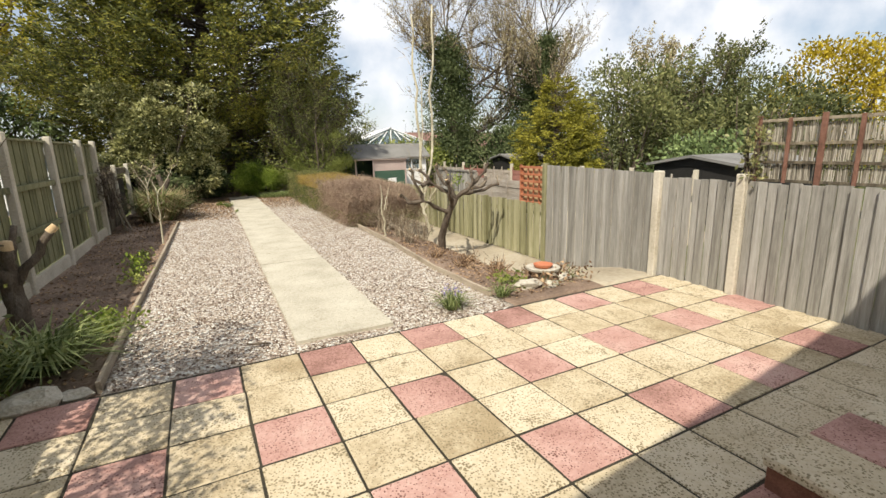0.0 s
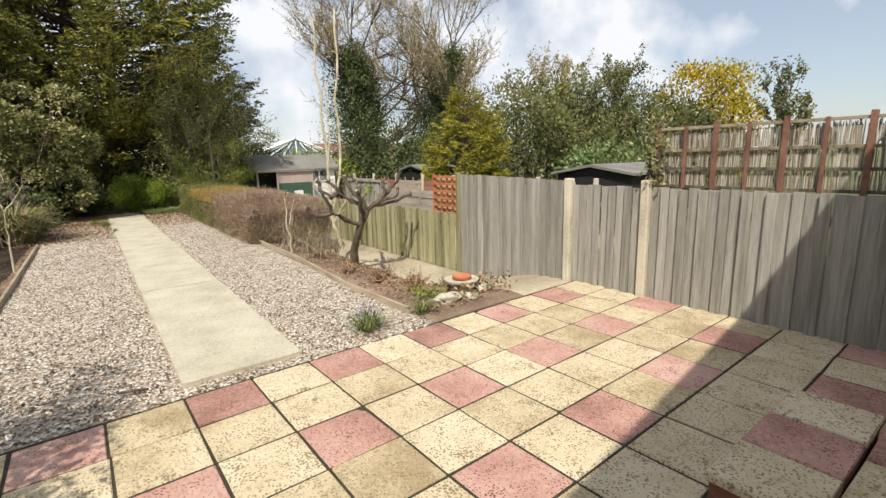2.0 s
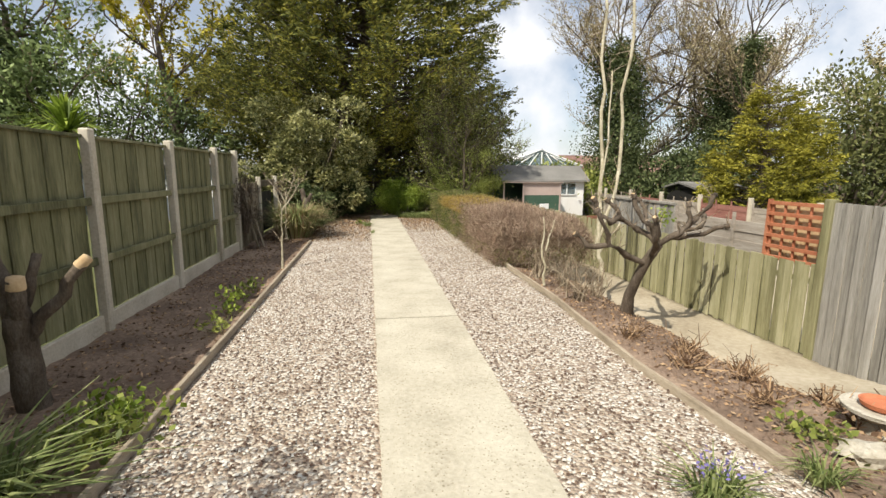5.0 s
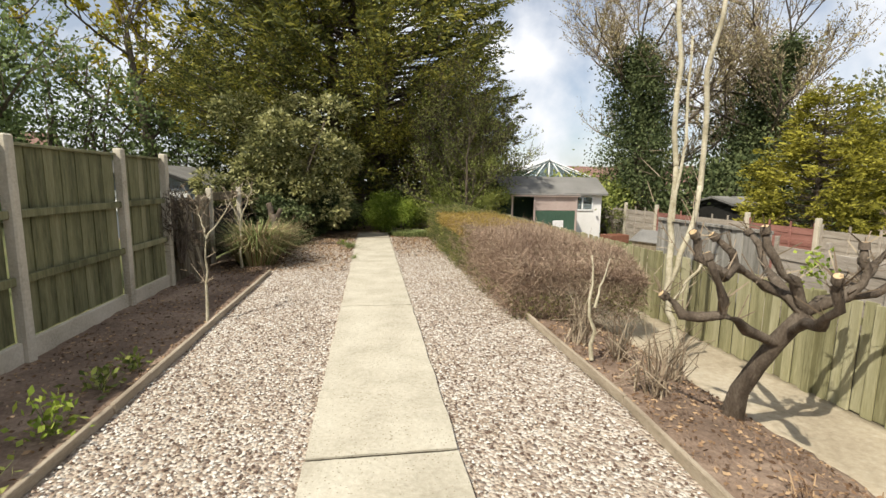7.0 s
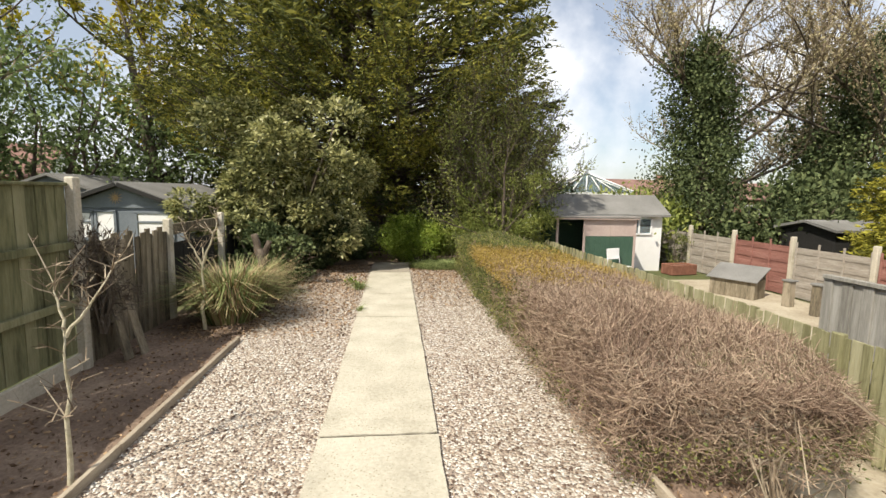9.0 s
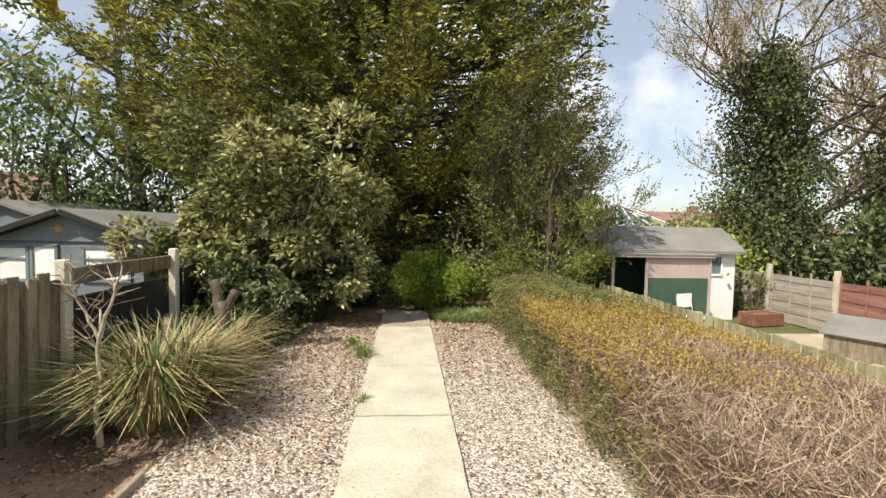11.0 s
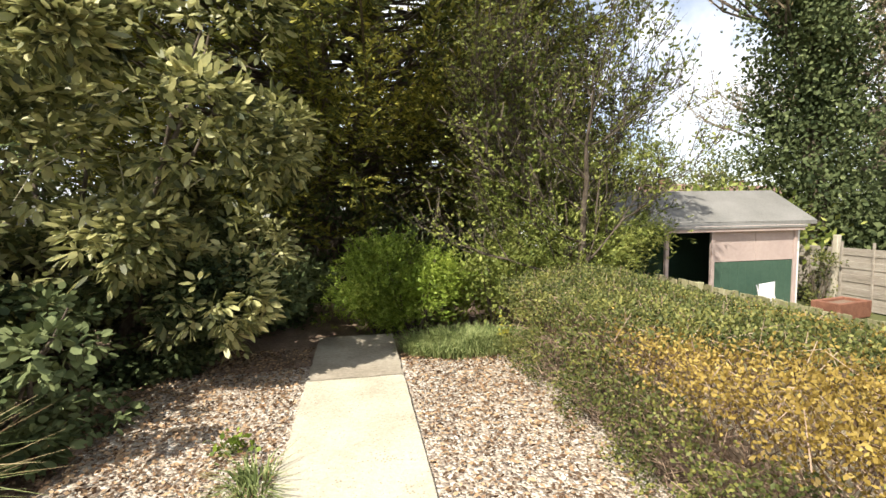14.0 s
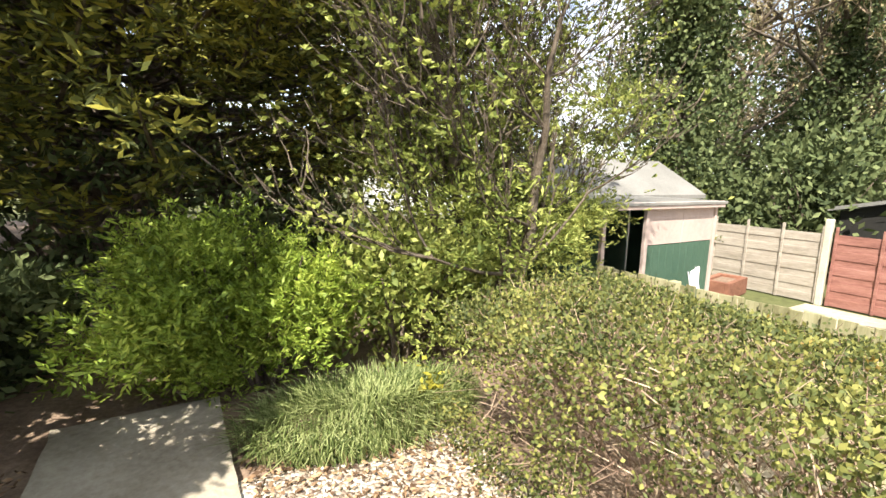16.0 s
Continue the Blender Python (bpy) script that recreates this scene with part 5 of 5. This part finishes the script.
def turned(name, prof, mat, n=28):
    v = [(r * math.cos(2 * math.pi * k / n), r * math.sin(2 * math.pi * k / n), z) for r, z in prof for k in range(n)]
    f = [(i * n + k, i * n + (k + 1) % n, (i + 1) * n + (k + 1) % n, (i + 1) * n + k) for i in range(len(prof) - 1) for k in range(n)]
    f += [tuple(range(n))[::-1], tuple((len(prof) - 1) * n + k for k in range(n))]
    return mesh_of(name, v, f, mat)


part(bath, "bowl", turned("bowl", [(0.08, 0.13), (0.15, 0.17), (0.21, 0.20), (0.215, 0.225), (0.19, 0.23), (0.12, 0.215)], "stone"))
part(bath, "saucer", turned("saucer", [(0.09, 0.218), (0.115, 0.235), (0.125, 0.262), (0.115, 0.262), (0.10, 0.245)], "terracotta"), label="orange terracotta saucer")
stick = thing("stick", (-0.30, 0.78, 0.02), label="broken brown stick lying on gravel", category="stick")
part(stick, "wood", Tubes().add([(-0.09, 0.05, 0), (0, 0.0, 0.014), (0.10, -0.01, 0.0)], [0.009, 0.013, 0.007], 6).mesh("stick", "bark"))
# climber at the trellis corner
shrub(4.50, -0.36, 1.16, (0.10, 0.12, 0.38), "pale variegated climber on the trellis end", "eleagnus", 60, 6, 0.05, 0.06, 19, cz=1.0)


# ---- neighbours' buildings ----
def gable(name, w, d, h, rise, over, mat):
    """A pitched roof slab pair with thickness, ridge along x."""
    v, t = [], 0.07
    for x in (-w / 2 - over, w / 2 + over):
        v += [(x, -d / 2 - over, h), (x, 0, h + rise), (x, d / 2 + over, h), (x, d / 2 + over, h + t), (x, 0, h + rise + t), (x, -d / 2 - over, h + t)]
    f = [(0, 1, 7, 6), (1, 2, 8, 7), (3, 4, 10, 9), (4, 5, 11, 10), (0, 6, 11, 5), (2, 3, 9, 8), (0, 5, 4, 1), (1, 4, 3, 2), (6, 7, 10, 11), (7, 8, 9, 10)]
    return mesh_of(name, v, f, mat)


def gable_ends(w, d, h, rise, mat):
    made = []
    for x in (-w / 2, w / 2):
        v, f, b = [], [], 0
        v += [(x - 0.03, -d / 2, h), (x - 0.03, d / 2, h), (x - 0.03, 0, h + rise), (x + 0.03, -d / 2, h), (x + 0.03, d / 2, h), (x + 0.03, 0, h + rise)]
        f += [(b, b + 1, b + 2), (b + 3, b + 5, b + 4), (b, b + 3, b + 4, b + 1), (b + 1, b + 4, b + 5, b + 2), (b, b + 2, b + 5, b + 3)]
        made.append(mesh_of("gable_end", v, f, mat))
    return made


shed = thing("garden_shed", (7.07, 18.45, -0.5), 0, "green and white boarded garden shed with grey felt roof", "shed")
part(shed, "wall", box_mesh("shed_body", 3.74, 1.58, 1.74, "shed_green", 0.006))
part(shed, "board", many_boxes("white_board", [((1.05, -0.80, 0.06 + 0.115 * k), (1.64, 0.022, 0.122), 0) for k in range(15)], "white", 0.004), label="white painted lap board")
part(shed, "side_board", many_boxes("side_board", [((-1.88, 0, 0.06 + 0.115 * k), (0.022, 1.56, 0.122), 0) for k in range(15)], "shed_grey", 0.004), label="blue-grey lap board")
part(shed, "window_frame", many_boxes("shed_window_frame", [((x, -0.825, 1.42), (0.05, 0.05, 0.50), 0) for x in (0.78, 1.10, 1.50)] + [((1.14, -0.825, z), (0.77, 0.05, 0.05), 0) for z in (1.17, 1.67)], "upvc", 0.004), label="white window frame")
part(shed, "window_back", many_boxes("shed_window_back", [((1.14, -0.812, 1.42), (0.70, 0.012, 0.46), 0)], "dark_board"), label="dark inside behind the window")
part(shed, "pane", many_boxes("shed_pane", [((x, -0.822, 1.42), (w, 0.006, 0.45), 0) for x, w in ((0.94, 0.27), (1.30, 0.35))], "glass"))
part(shed, "roof", gable("shed_roof", 3.74, 1.72, 1.72, 0.60, 0.15, "felt"), label="grey felt roof")
part(shed, "gable_end", gable_ends(3.74, 1.58, 1.74, 0.52, "shed_green"))
part(shed, "porch_front", many_boxes("porch_front", [((-1.23 + 0.146 * (k + 0.5), -2.20, 0.61), (0.144, 0.03, 1.22), 0) for k in range(10)], "shed_green", 0.004), label="dark green boarded front")
part(shed, "porch_side", many_boxes("porch_side", [((0.22, -1.51, 0.86), (0.03, 1.34, 1.72), 0), ((-2.05, -1.51, 0.86), (0.03, 1.34, 1.72), 0)], "shed_green", 0.004))
part(shed, "blind", many_boxes("shed_blind", [((-1.23 + 0.365 + 0.73 * k, -2.205, 1.465), (0.725, 0.03, 0.48), 0) for k in range(2)], "pinkish", 0.004), label="faded pink window blind")
part(shed, "porch_post", many_boxes("porch_post", [((x, -2.22, 0.86), (0.06, 0.05, 1.72), 0) for x in (-2.04, -1.26, 0.22)], "pinkish", 0.005))
part(shed, "fascia", many_boxes("shed_fascia", [((-0.92, -2.30, 1.735), (2.44, 0.03, 0.09), 0)], "pinkish", 0.005), label="pale painted fascia")
part(shed, "porch_roof", many_boxes("porch_roof", [((-0.92, -1.60, 1.755), (2.50, 1.46, 0.04), 0)], "felt", 0.006))
part(shed, "step_stool", many_boxes("step_stool", [((-1.62, -2.05, 0.62), (0.36, 0.25, 0.03), 0), ((-1.78, -2.05, 0.31), (0.03, 0.22, 0.62), 0), ((-1.46, -2.05, 0.31), (0.03, 0.22, 0.62), 0)], "upvc", 0.004), label="white stool inside the porch")
chair = thing("garden_chair", (6.66, 15.75, -0.5), 20, "folding garden chair with pale seat by the shed", "chair")
part(chair, "frame", Tubes().add([(-0.22, -0.2, 0), (-0.22, 0.2, 0.45), (-0.22, 0.3, 0.9)], [0.012] * 3, 6).add([(0.22, -0.2, 0), (0.22, 0.2, 0.45), (0.22, 0.3, 0.9)], [0.012] * 3, 6).add([(-0.22, 0.2, 0), (-0.22, -0.2, 0.45)], [0.012] * 2, 6).add([(0.22, 0.2, 0), (0.22, -0.2, 0.45)], [0.012] * 2, 6).mesh("chair_frame", "metal"))
part(chair, "seat", many_boxes("seat", [((0, 0, 0.45), (0.44, 0.42, 0.03), 0)], "upvc", 0.008))
part(chair, "backrest", many_boxes("backrest", [((0, 0.26, 0.76), (0.44, 0.03, 0.30), 0)], "upvc", 0.008))
planter = thing("planter", (9.2, 17.0, -0.48), 10, "low red brick raised planter in the neighbour's garden", "planter")
part(planter, "walls", many_boxes("planter_walls", [((0, -0.2, 0.15), (0.9, 0.08, 0.3), 0), ((0, 0.2, 0.15), (0.9, 0.08, 0.3), 0), ((-0.41, 0, 0.15), (0.08, 0.32, 0.3), 0), ((0.41, 0, 0.15), (0.08, 0.32, 0.3), 0)], "brick", 0.008))
part(planter, "soil", many_boxes("planter_soil", [((0, 0, 0.22), (0.74, 0.32, 0.06), 0)], "soil"))
shrub(9.75, 17.9, -0.5, (0.32, 0.32, 0.55), "small conical evergreen in the neighbour's garden", "hedge_green", 110, 10, 0.06, 0.06, 61, cz=1.0, low=-0.98)
bench = thing("log_store", (8.75, 14.0, -0.475), -62, "dark weathered store with sloping grey lid by the lap fence", "store")
part(bench, "body", many_boxes("store_body", [((0, 0, 0.22), (1.0, 0.55, 0.44), 0)], "fence_old", 0.006))
part(bench, "lid", box_mesh("store_lid", 1.12, 0.74, 0.03, "felt", 0.006), (0, 0, 0.55), (24, 0, 0), "sloping felted lid")
part(bench, "upright", many_boxes("store_upright", [((sx * 0.47, 0.25, 0.33), (0.05, 0.05, 0.66), 0) for sx in (-1, 1)], "fence_old", 0.004))
for x, y, hh in ((9.1, 12.9, 0.55), (9.0, 12.1, 0.62), (9.35, 11.2, 0.66)):
    t = thing("short_post", (x, y, -0.475), 12, "short weathered timber post in the neighbour's yard", "post", "short yard posts")
    part(t, "shaft", box_mesh("short_shaft", 0.17, 0.17, hh, "fence_old", 0.012, 0.006, 3))
    part(t, "cap", box_mesh("short_cap", 0.22, 0.22, 0.04, "felt", 0.01), (0, 0, hh))
tagged(new("neighbour_patio", many_boxes("neighbour_patio", [((7.6, 9.5, -0.495), (4.6, 13.0, 0.04), 0)], "strip", 0.01)), "pale worn concrete yard of the neighbour's garden", "patio", kind="structure")

for x, y, w, d, h, rz, lab in ((12.6, 4.9, 3.4, 2.4, 1.50, 0, "dark low shed with grey felt roof"), (13.0, 15.6, 2.0, 1.7, 1.5, 0, "small weathered shed among bushes")):
    t = thing("neighbour_shed", (x, y, -0.5), rz, lab, "shed", "sheds beyond the fence")
    part(t, "wall", box_mesh("shed_wall", w, d, h, "dark_board", 0.006))
    part(t, "roof", gable("low_roof", w, d, h, 0.22, 0.15, "felt"))
    part(t, "gable_end", gable_ends(w, d, h, 0.22, "dark_board"))

cabin = thing("summer_house", (-5.64, 17.15, -0.07), 90, "blue-grey boarded summer house with white window frames", "summer house")
part(cabin, "wall", box_mesh("cabin_wall", 4.0, 2.62, 1.46, "shed_grey", 0.006))
part(cabin, "board", many_boxes("cabin_board", [((-2.01, 0, 0.06 + 0.115 * k), (0.03, 2.62, 0.118), 0) for k in range(12)], "shed_grey", 0.004))
part(cabin, "roof", gable("cabin_roof", 4.0, 2.62, 1.44, 0.55, 0.24, "felt"), label="grey felt roof")
part(cabin, "gable_end", gable_ends(4.02, 2.62, 1.46, 0.50, "shed_grey"))
rows, panes = [], []
for y, w, z0, z1 in ((0.92, 0.52, 0.75, 1.36), (0.38, 0.42, 0.15, 1.38), (-0.68, 0.80, 0.75, 1.36)):
    zc, hh = (z0 + z1) / 2, z1 - z0
    rows += [((-2.04, y - w / 2, zc), (0.05, 0.06, hh), 0), ((-2.04, y + w / 2, zc), (0.05, 0.06, hh), 0), ((-2.04, y, z0), (0.05, w + 0.06, 0.06), 0), ((-2.04, y, z1), (0.05, w + 0.06, 0.06), 0)]
    if z0 > 0.5:
        rows.append(((-2.04, y, 1.14), (0.045, w, 0.045), 0))
    panes.append(((-2.03, y, zc), (0.02, w, hh), 0))
part(cabin, "window_frame", many_boxes("cabin_frame", rows, "shed_grey", 0.005), label="grey-blue window and door frame")
part(cabin, "blind", many_boxes("cabin_blind", panes, "white"), label="pale blind behind the glass")
for sy in (-1, 1):
    part(cabin, "barge_board", box_mesh("barge", 0.03, 1.66, 0.09, "dark_board", 0.004), (-2.26, sy * 0.78, 1.66), (-sy * 20.5, 0, 0), "dark barge board")
sunb = thing("sun_ornament", (-5.78, 15.10, 1.62), 0, "pale metal sunburst ornament on the gable", "ornament")
sv, sf = [(0, -0.03, 0)], []
for k in range(24):
    a, r = 2 * math.pi * k / 24, (0.17 if k % 2 == 0 else 0.05)
    sv.append((math.cos(a) * r, 0.0, math.sin(a) * r))
sf = [(0, 1 + (k + 1) % 24, 1 + k) for k in range(24)]
part(sunb, "rays", mesh_of("rays", sv, sf, "cut"))
old_shed = thing("neighbour_shed", (-8.8, 19.6, -0.1), 90, "grey boarded shed with felt roof behind the summer house", "shed", "sheds beyond the fence")
part(old_shed, "wall", box_mesh("old_shed_wall", 4.0, 2.8, 1.68, "shed_grey", 0.006))
part(old_shed, "roof", gable("old_shed_roof", 4.0, 2.8, 1.66, 0.58, 0.2, "felt"))
part(old_shed, "gable_end", gable_ends(4.0, 2.8, 1.68, 0.55, "shed_grey"))


def far_house(x, y, z, rz, w, d, h, rise, label, wall="brickwall", roof="tiles_roof"):
    t = thing("far_house", (x, y, z), rz, label, "house", "houses beyond the gardens")
    part(t, "wall", box_mesh("far_wall", w, d, h, wall, 0.01))
    part(t, "roof", gable("far_roof", w, d, h, rise, 0.35, roof))
    part(t, "gable_end", gable_ends(w, d, h, rise, "white"))
    part(t, "chimney", many_boxes("chimney", [((w * 0.2, 0.2, h + rise * 0.9), (0.6, 0.6, 1.3), 0)], "brickwall", 0.02))
    rows = [((-w / 2 + w * (k + 0.5) / 4, -d / 2 - 0.02, h * 0.55), (1.3, 0.06, 1.1), 0) for k in range(4)]
    part(t, "window", many_boxes("far_windows", rows, "upvc", 0.01))
    part(t, "pane", many_boxes("far_panes", [((c[0], c[1] - 0.04, c[2]), (1.1, 0.02, 0.9), 0) for c, s, r in rows], "black"))


far_house(20.5, 40.0, -0.5, 5, 9, 7, 2.2, 1.4, "red-roofed bungalow beyond the gardens")
far_house(30, 44, -0.5, -8, 9, 7, 2.2, 1.4, "brown-roofed bungalow behind the trees")
far_house(-22, 30, -0.2, 20, 9, 7, 2.4, 1.8, "grey house roof showing between green trees")
cons = thing("conservatory", (12.9, 35.0, -0.5), 84, "white conservatory with blue-green glass roof", "conservatory")
part(cons, "wall", box_mesh("cons_wall", 5.0, 6.0, 2.5, "upvc", 0.01))
part(cons, "roof", gable("cons_roof", 5.0, 6.0, 2.5, 1.15, 0.1, "glass"))
part(cons, "gable_end", gable_ends(5.0, 5.9, 2.55, 1.02, "glass"), label="blue-green glass gable")
tb = Tubes()
for k in range(9):
    x = -2.5 + 5.0 * k / 8
    tb.add([(x, -3.12, 2.6), (x, 0, 3.76)], [0.05, 0.05], 4).add([(x, 3.12, 2.6), (x, 0, 3.76)], [0.05, 0.05], 4)
for k in range(7):
    y = -2.9 + 5.8 * k / 6
    tb.add([(-2.58, y, 2.55), (-2.58, y * 0.3, 2.6 + 1.0 * (1 - abs(y) * 0.1))], [0.045, 0.04], 4)
tb.add([(-2.6, 0, 3.77), (2.6, 0, 3.77)], [0.07, 0.07], 4)
part(cons, "rafters", tb.mesh("rafters", "upvc"))

# ---- trees around ----
bare_tree(12.0, 19.8, -0.4, 12.5, "tall ivy-clad ash with bare twigs", 51, r=0.24, depth=4, kids=5, ivy=3200, leaves=19000, leaf_mat="bud", spread=0.85, leaf=0.085)
bare_tree(15.2, 19.0, -0.4, 12.5, "tall ivy-clad tree with brown spring twigs", 52, r=0.22, depth=4, kids=5, ivy=3000, leaves=19000, leaf_mat="bud", spread=0.85, leaf=0.085)
bare_tree(19.0, 22.0, -0.4, 8.6, "bare twiggy tree with ivy", 53, r=0.24, depth=4, kids=3, ivy=700, leaves=8000, leaf_mat="bud", leaf=0.12)
for k, (x, y, h, iv) in enumerate([(24, 17, 7.0, 500), (27, 14.2, 7.4, 500), (29, 21, 8.8, 300), (34, 7.6, 6.4, 0), (22, 26, 9.6, 400), (23.5, 13.6, 6.6, 300)]):
    bare_tree(x, y, -0.5, h, "bare woodland tree with sparse spring leaves", 70 + k, r=0.2, depth=4, kids=3, ivy=iv, leaves=4500, leaf_mat="wood_green" if k % 2 else "bud", leaf=0.17)
for k, (x, y, rx, rz, mt) in enumerate([(17.5, 13.5, 2.6, 2.6, "wood_green"), (23, 19.5, 3.6, 3.2, "wood_green"), (26.5, 14, 3.4, 3.0, "wood_green"), (20, 8.5, 2.8, 2.2, "wood_green"), (16.5, 16.5, 2.4, 1.9, "ivy"), (20, 15, 3.0, 3.3, "wood_green"),
                                        (24.0, 8.5, 2.8, 2.0, "wood_green"), (29, 15.5, 4.2, 3.6, "wood_green"), (13.5, 17.4, 1.8, 1.5, "ivy"), (9.5, 20.3, 1.6, 1.2, "laurel"),
                                        (14.5, 6.6, 1.6, 1.1, "wood_left"), (20, 30, 4.5, 2.2, "wood_green"), (9, 38, 5, 2.2, "wood_green"), (-4.5, 27, 3.4, 4.2, "conifer"), (0.2, 27.5, 3.6, 5.6, "conifer"), (4.0, 26.5, 2.6, 4.0, "conifer"), (-2.6, 24.6, 2.4, 3.4, "ivy"), (2.2, 24.6, 2.4, 3.2, "ivy")]):
    shrub(x, y, -0.5, (rx, rx, rz), "dense mixed evergreen thicket beyond the gardens", mt, 420, 12, 0.34, 0.20, 80 + k, name="thicket", cz=1.0, low=-0.98, lumps=0.45, inner=0.65)
shrub(27.0, 9.2, -0.4, (2.6, 2.6, 3.1), "golden blossoming tree on the skyline", "gorse", 900, 10, 0.28, 0.2, 99, name="blossom_tree", cz=1.0)
# west side
for k, (x, y, rx, rz, mt) in enumerate([(-11, 21, 3.6, 3.2, "wood_left"), (-14, 15.5, 3.4, 3.0, "wood_left"), (-9.0, 24.5, 3.0, 2.4, "ivy"), (-17, 23, 4.5, 4.2, "wood_left"), (-12.5, 10.5, 2.4, 1.7, "wood_left")]):
    shrub(x, y, -0.1, (rx, rx, rz), "tall leafy green tree beyond the fence", mt, 800, 11, 0.30, 0.20, 110 + k, name="broadleaf_tree", cz=1.0, low=-0.98, lumps=0.5, inner=0.6)
bare_tree(-8.5, 23.0, -0.1, 12.5, "tree with yellow-green spring leaves on bent limbs", 121, r=0.26, depth=4, kids=3, leaves=9000, leaf_mat="yellow_leaf", leaf=0.22, spread=0.8)
bare_tree(-13, 19, -0.1, 12.0, "tall dark tree with sparse leaves", 122, r=0.26, depth=4, kids=3, ivy=500, leaves=5000, leaf_mat="wood_left", leaf=0.2)
bare_tree(-19, 14, -0.1, 11.0, "tall bare tree beyond the west gardens", 123, r=0.24, depth=4, kids=3, ivy=300, leaves=4000, leaf_mat="wood_left", leaf=0.2)
palm = thing("cordyline_palm", (-5.2, 8.2, -0.07), label="spiky cordyline palm rising above the fence", category="palm")
part(palm, "trunk", Tubes().add([(0, 0, 0), (0.05, 0, 1.2), (0.0, 0, 2.3)], [0.11, 0.09, 0.08], 8).mesh("palm_trunk", "bark"))
k = 220
a = RNG.uniform(0, 6.283, k)
e = RNG.uniform(-0.5, 1.3, k)
d = np.stack([np.cos(a) * np.cos(e), np.sin(a) * np.cos(e), np.sin(e)], 1)
b0 = np.tile([0, 0, 2.3], (k, 1)) + d * 0.05
mid = b0 + d * 0.45
tip = mid + d * 0.35 - np.array([0, 0, 0.18])
sd = unit(np.cross(d, [0, 0, 1.0])) * 0.022
q = np.concatenate([np.stack([b0 - sd, b0 + sd, mid + sd, mid - sd], 1), np.stack([mid - sd, mid + sd, tip + sd * 0.1, tip - sd * 0.1], 1)])
foliage(palm, "fronds", q, "lime")

# ---- loose pebbles on the gravel ----
n = 36000
px_ = RNG.uniform(KERB_L + 0.04, KERB_R - 0.1, n)
py_ = 0.5 + 14.3 * RNG.uniform(0, 1, n) ** 1.25
keep = ~((py_ > 9.6) & (px_ < -0.25) & (RNG.uniform(0, 1, n) < 0.75)) & ~((px_ > -0.02) & (px_ < 0.92) & (py_ > 0.62)) & ~((py_ > 6.4) & (px_ > 2.0))
px_, py_ = px_[keep], py_[keep]
n = len(px_)
pz_ = np.array([gravel_z(x, y) for x, y in zip(px_, py_)])
oct_v = np.array([(1, 0, 0), (0, 1, 0), (-1, 0, 0), (0, -1, 0), (0, 0, 0.75), (0, 0, -0.5)])
oct_f = np.array([(0, 1, 4), (1, 2, 4), (2, 3, 4), (3, 0, 4)])
s = RNG.uniform(0.006, 0.014, (n, 1, 1)) * RNG.uniform(0.7, 1.35, (n, 1, 3))
v = oct_v[None] * s + RNG.normal(size=(n, 6, 3)) * 0.0016
ang = RNG.uniform(0, 6.283, n)
ca, sa = np.cos(ang)[:, None], np.sin(ang)[:, None]
v = np.stack([v[:, :, 0] * ca - v[:, :, 1] * sa, v[:, :, 0] * sa + v[:, :, 1] * ca, v[:, :, 2]], 2) + np.stack([px_, py_, pz_], 1)[:, None]
faces = (oct_f[None] + (np.arange(n) * 6)[:, None, None]).reshape(-1, 3)
peb = bpy.data.meshes.new("pebbles")
peb.vertices.add(n * 6)
peb.vertices.foreach_set("co", v.astype(np.float32).ravel())
peb.loops.add(len(faces) * 3)
peb.loops.foreach_set("vertex_index", faces.astype(np.int32).ravel())
peb.polygons.add(len(faces))
peb.polygons.foreach_set("loop_start", np.arange(0, len(faces) * 3, 3, dtype=np.int32))
peb.materials.append(M["pebble"])
peb.update(calc_edges=True)
tagged(part(gravel, "pebbles", peb), kind="stuff")

# ---- patio paving ----
patio = thing("patio", (0, 0.012, 0), PATIO_TURN, "patio of buff and red square paving slabs", "patio", kind="structure")
part(patio, "bedding", many_boxes("bedding", [((0.95, -1.8, -0.0148), (7.5, 4.55, 0.03), 0)], "joint"), label="dark sandy joints")
TILE = 0.45
tm = {(c, s): box_mesh("paving_" + c, TILE - 0.014, TILE - 0.014, 0.05, c, 0.006, 0.0025, s) for c in ("tile_yellow", "tile_red") for s in range(4)}
rnd = random.Random(12)
for r in range(-1, 9):
    for c in range(-6, 10):
        x, y = -0.01 + (c + 0.5) * TILE, -(r + 0.5) * TILE
        if x < -2.55 or x > 4.45:
            continue
        row = r + 1
        red = row % 2 == 0 and (c + row // 2) % 2 == 0
        part(patio, "slab", tm[("tile_red" if red else "tile_yellow", rnd.randrange(4))], (x, y, -0.045 + rnd.uniform(-0.002, 0.003)), (rnd.uniform(-0.3, 0.3), rnd.uniform(-0.3, 0.3), rnd.choice((0, 90, 180, 270)) + rnd.uniform(-0.5, 0.5)))
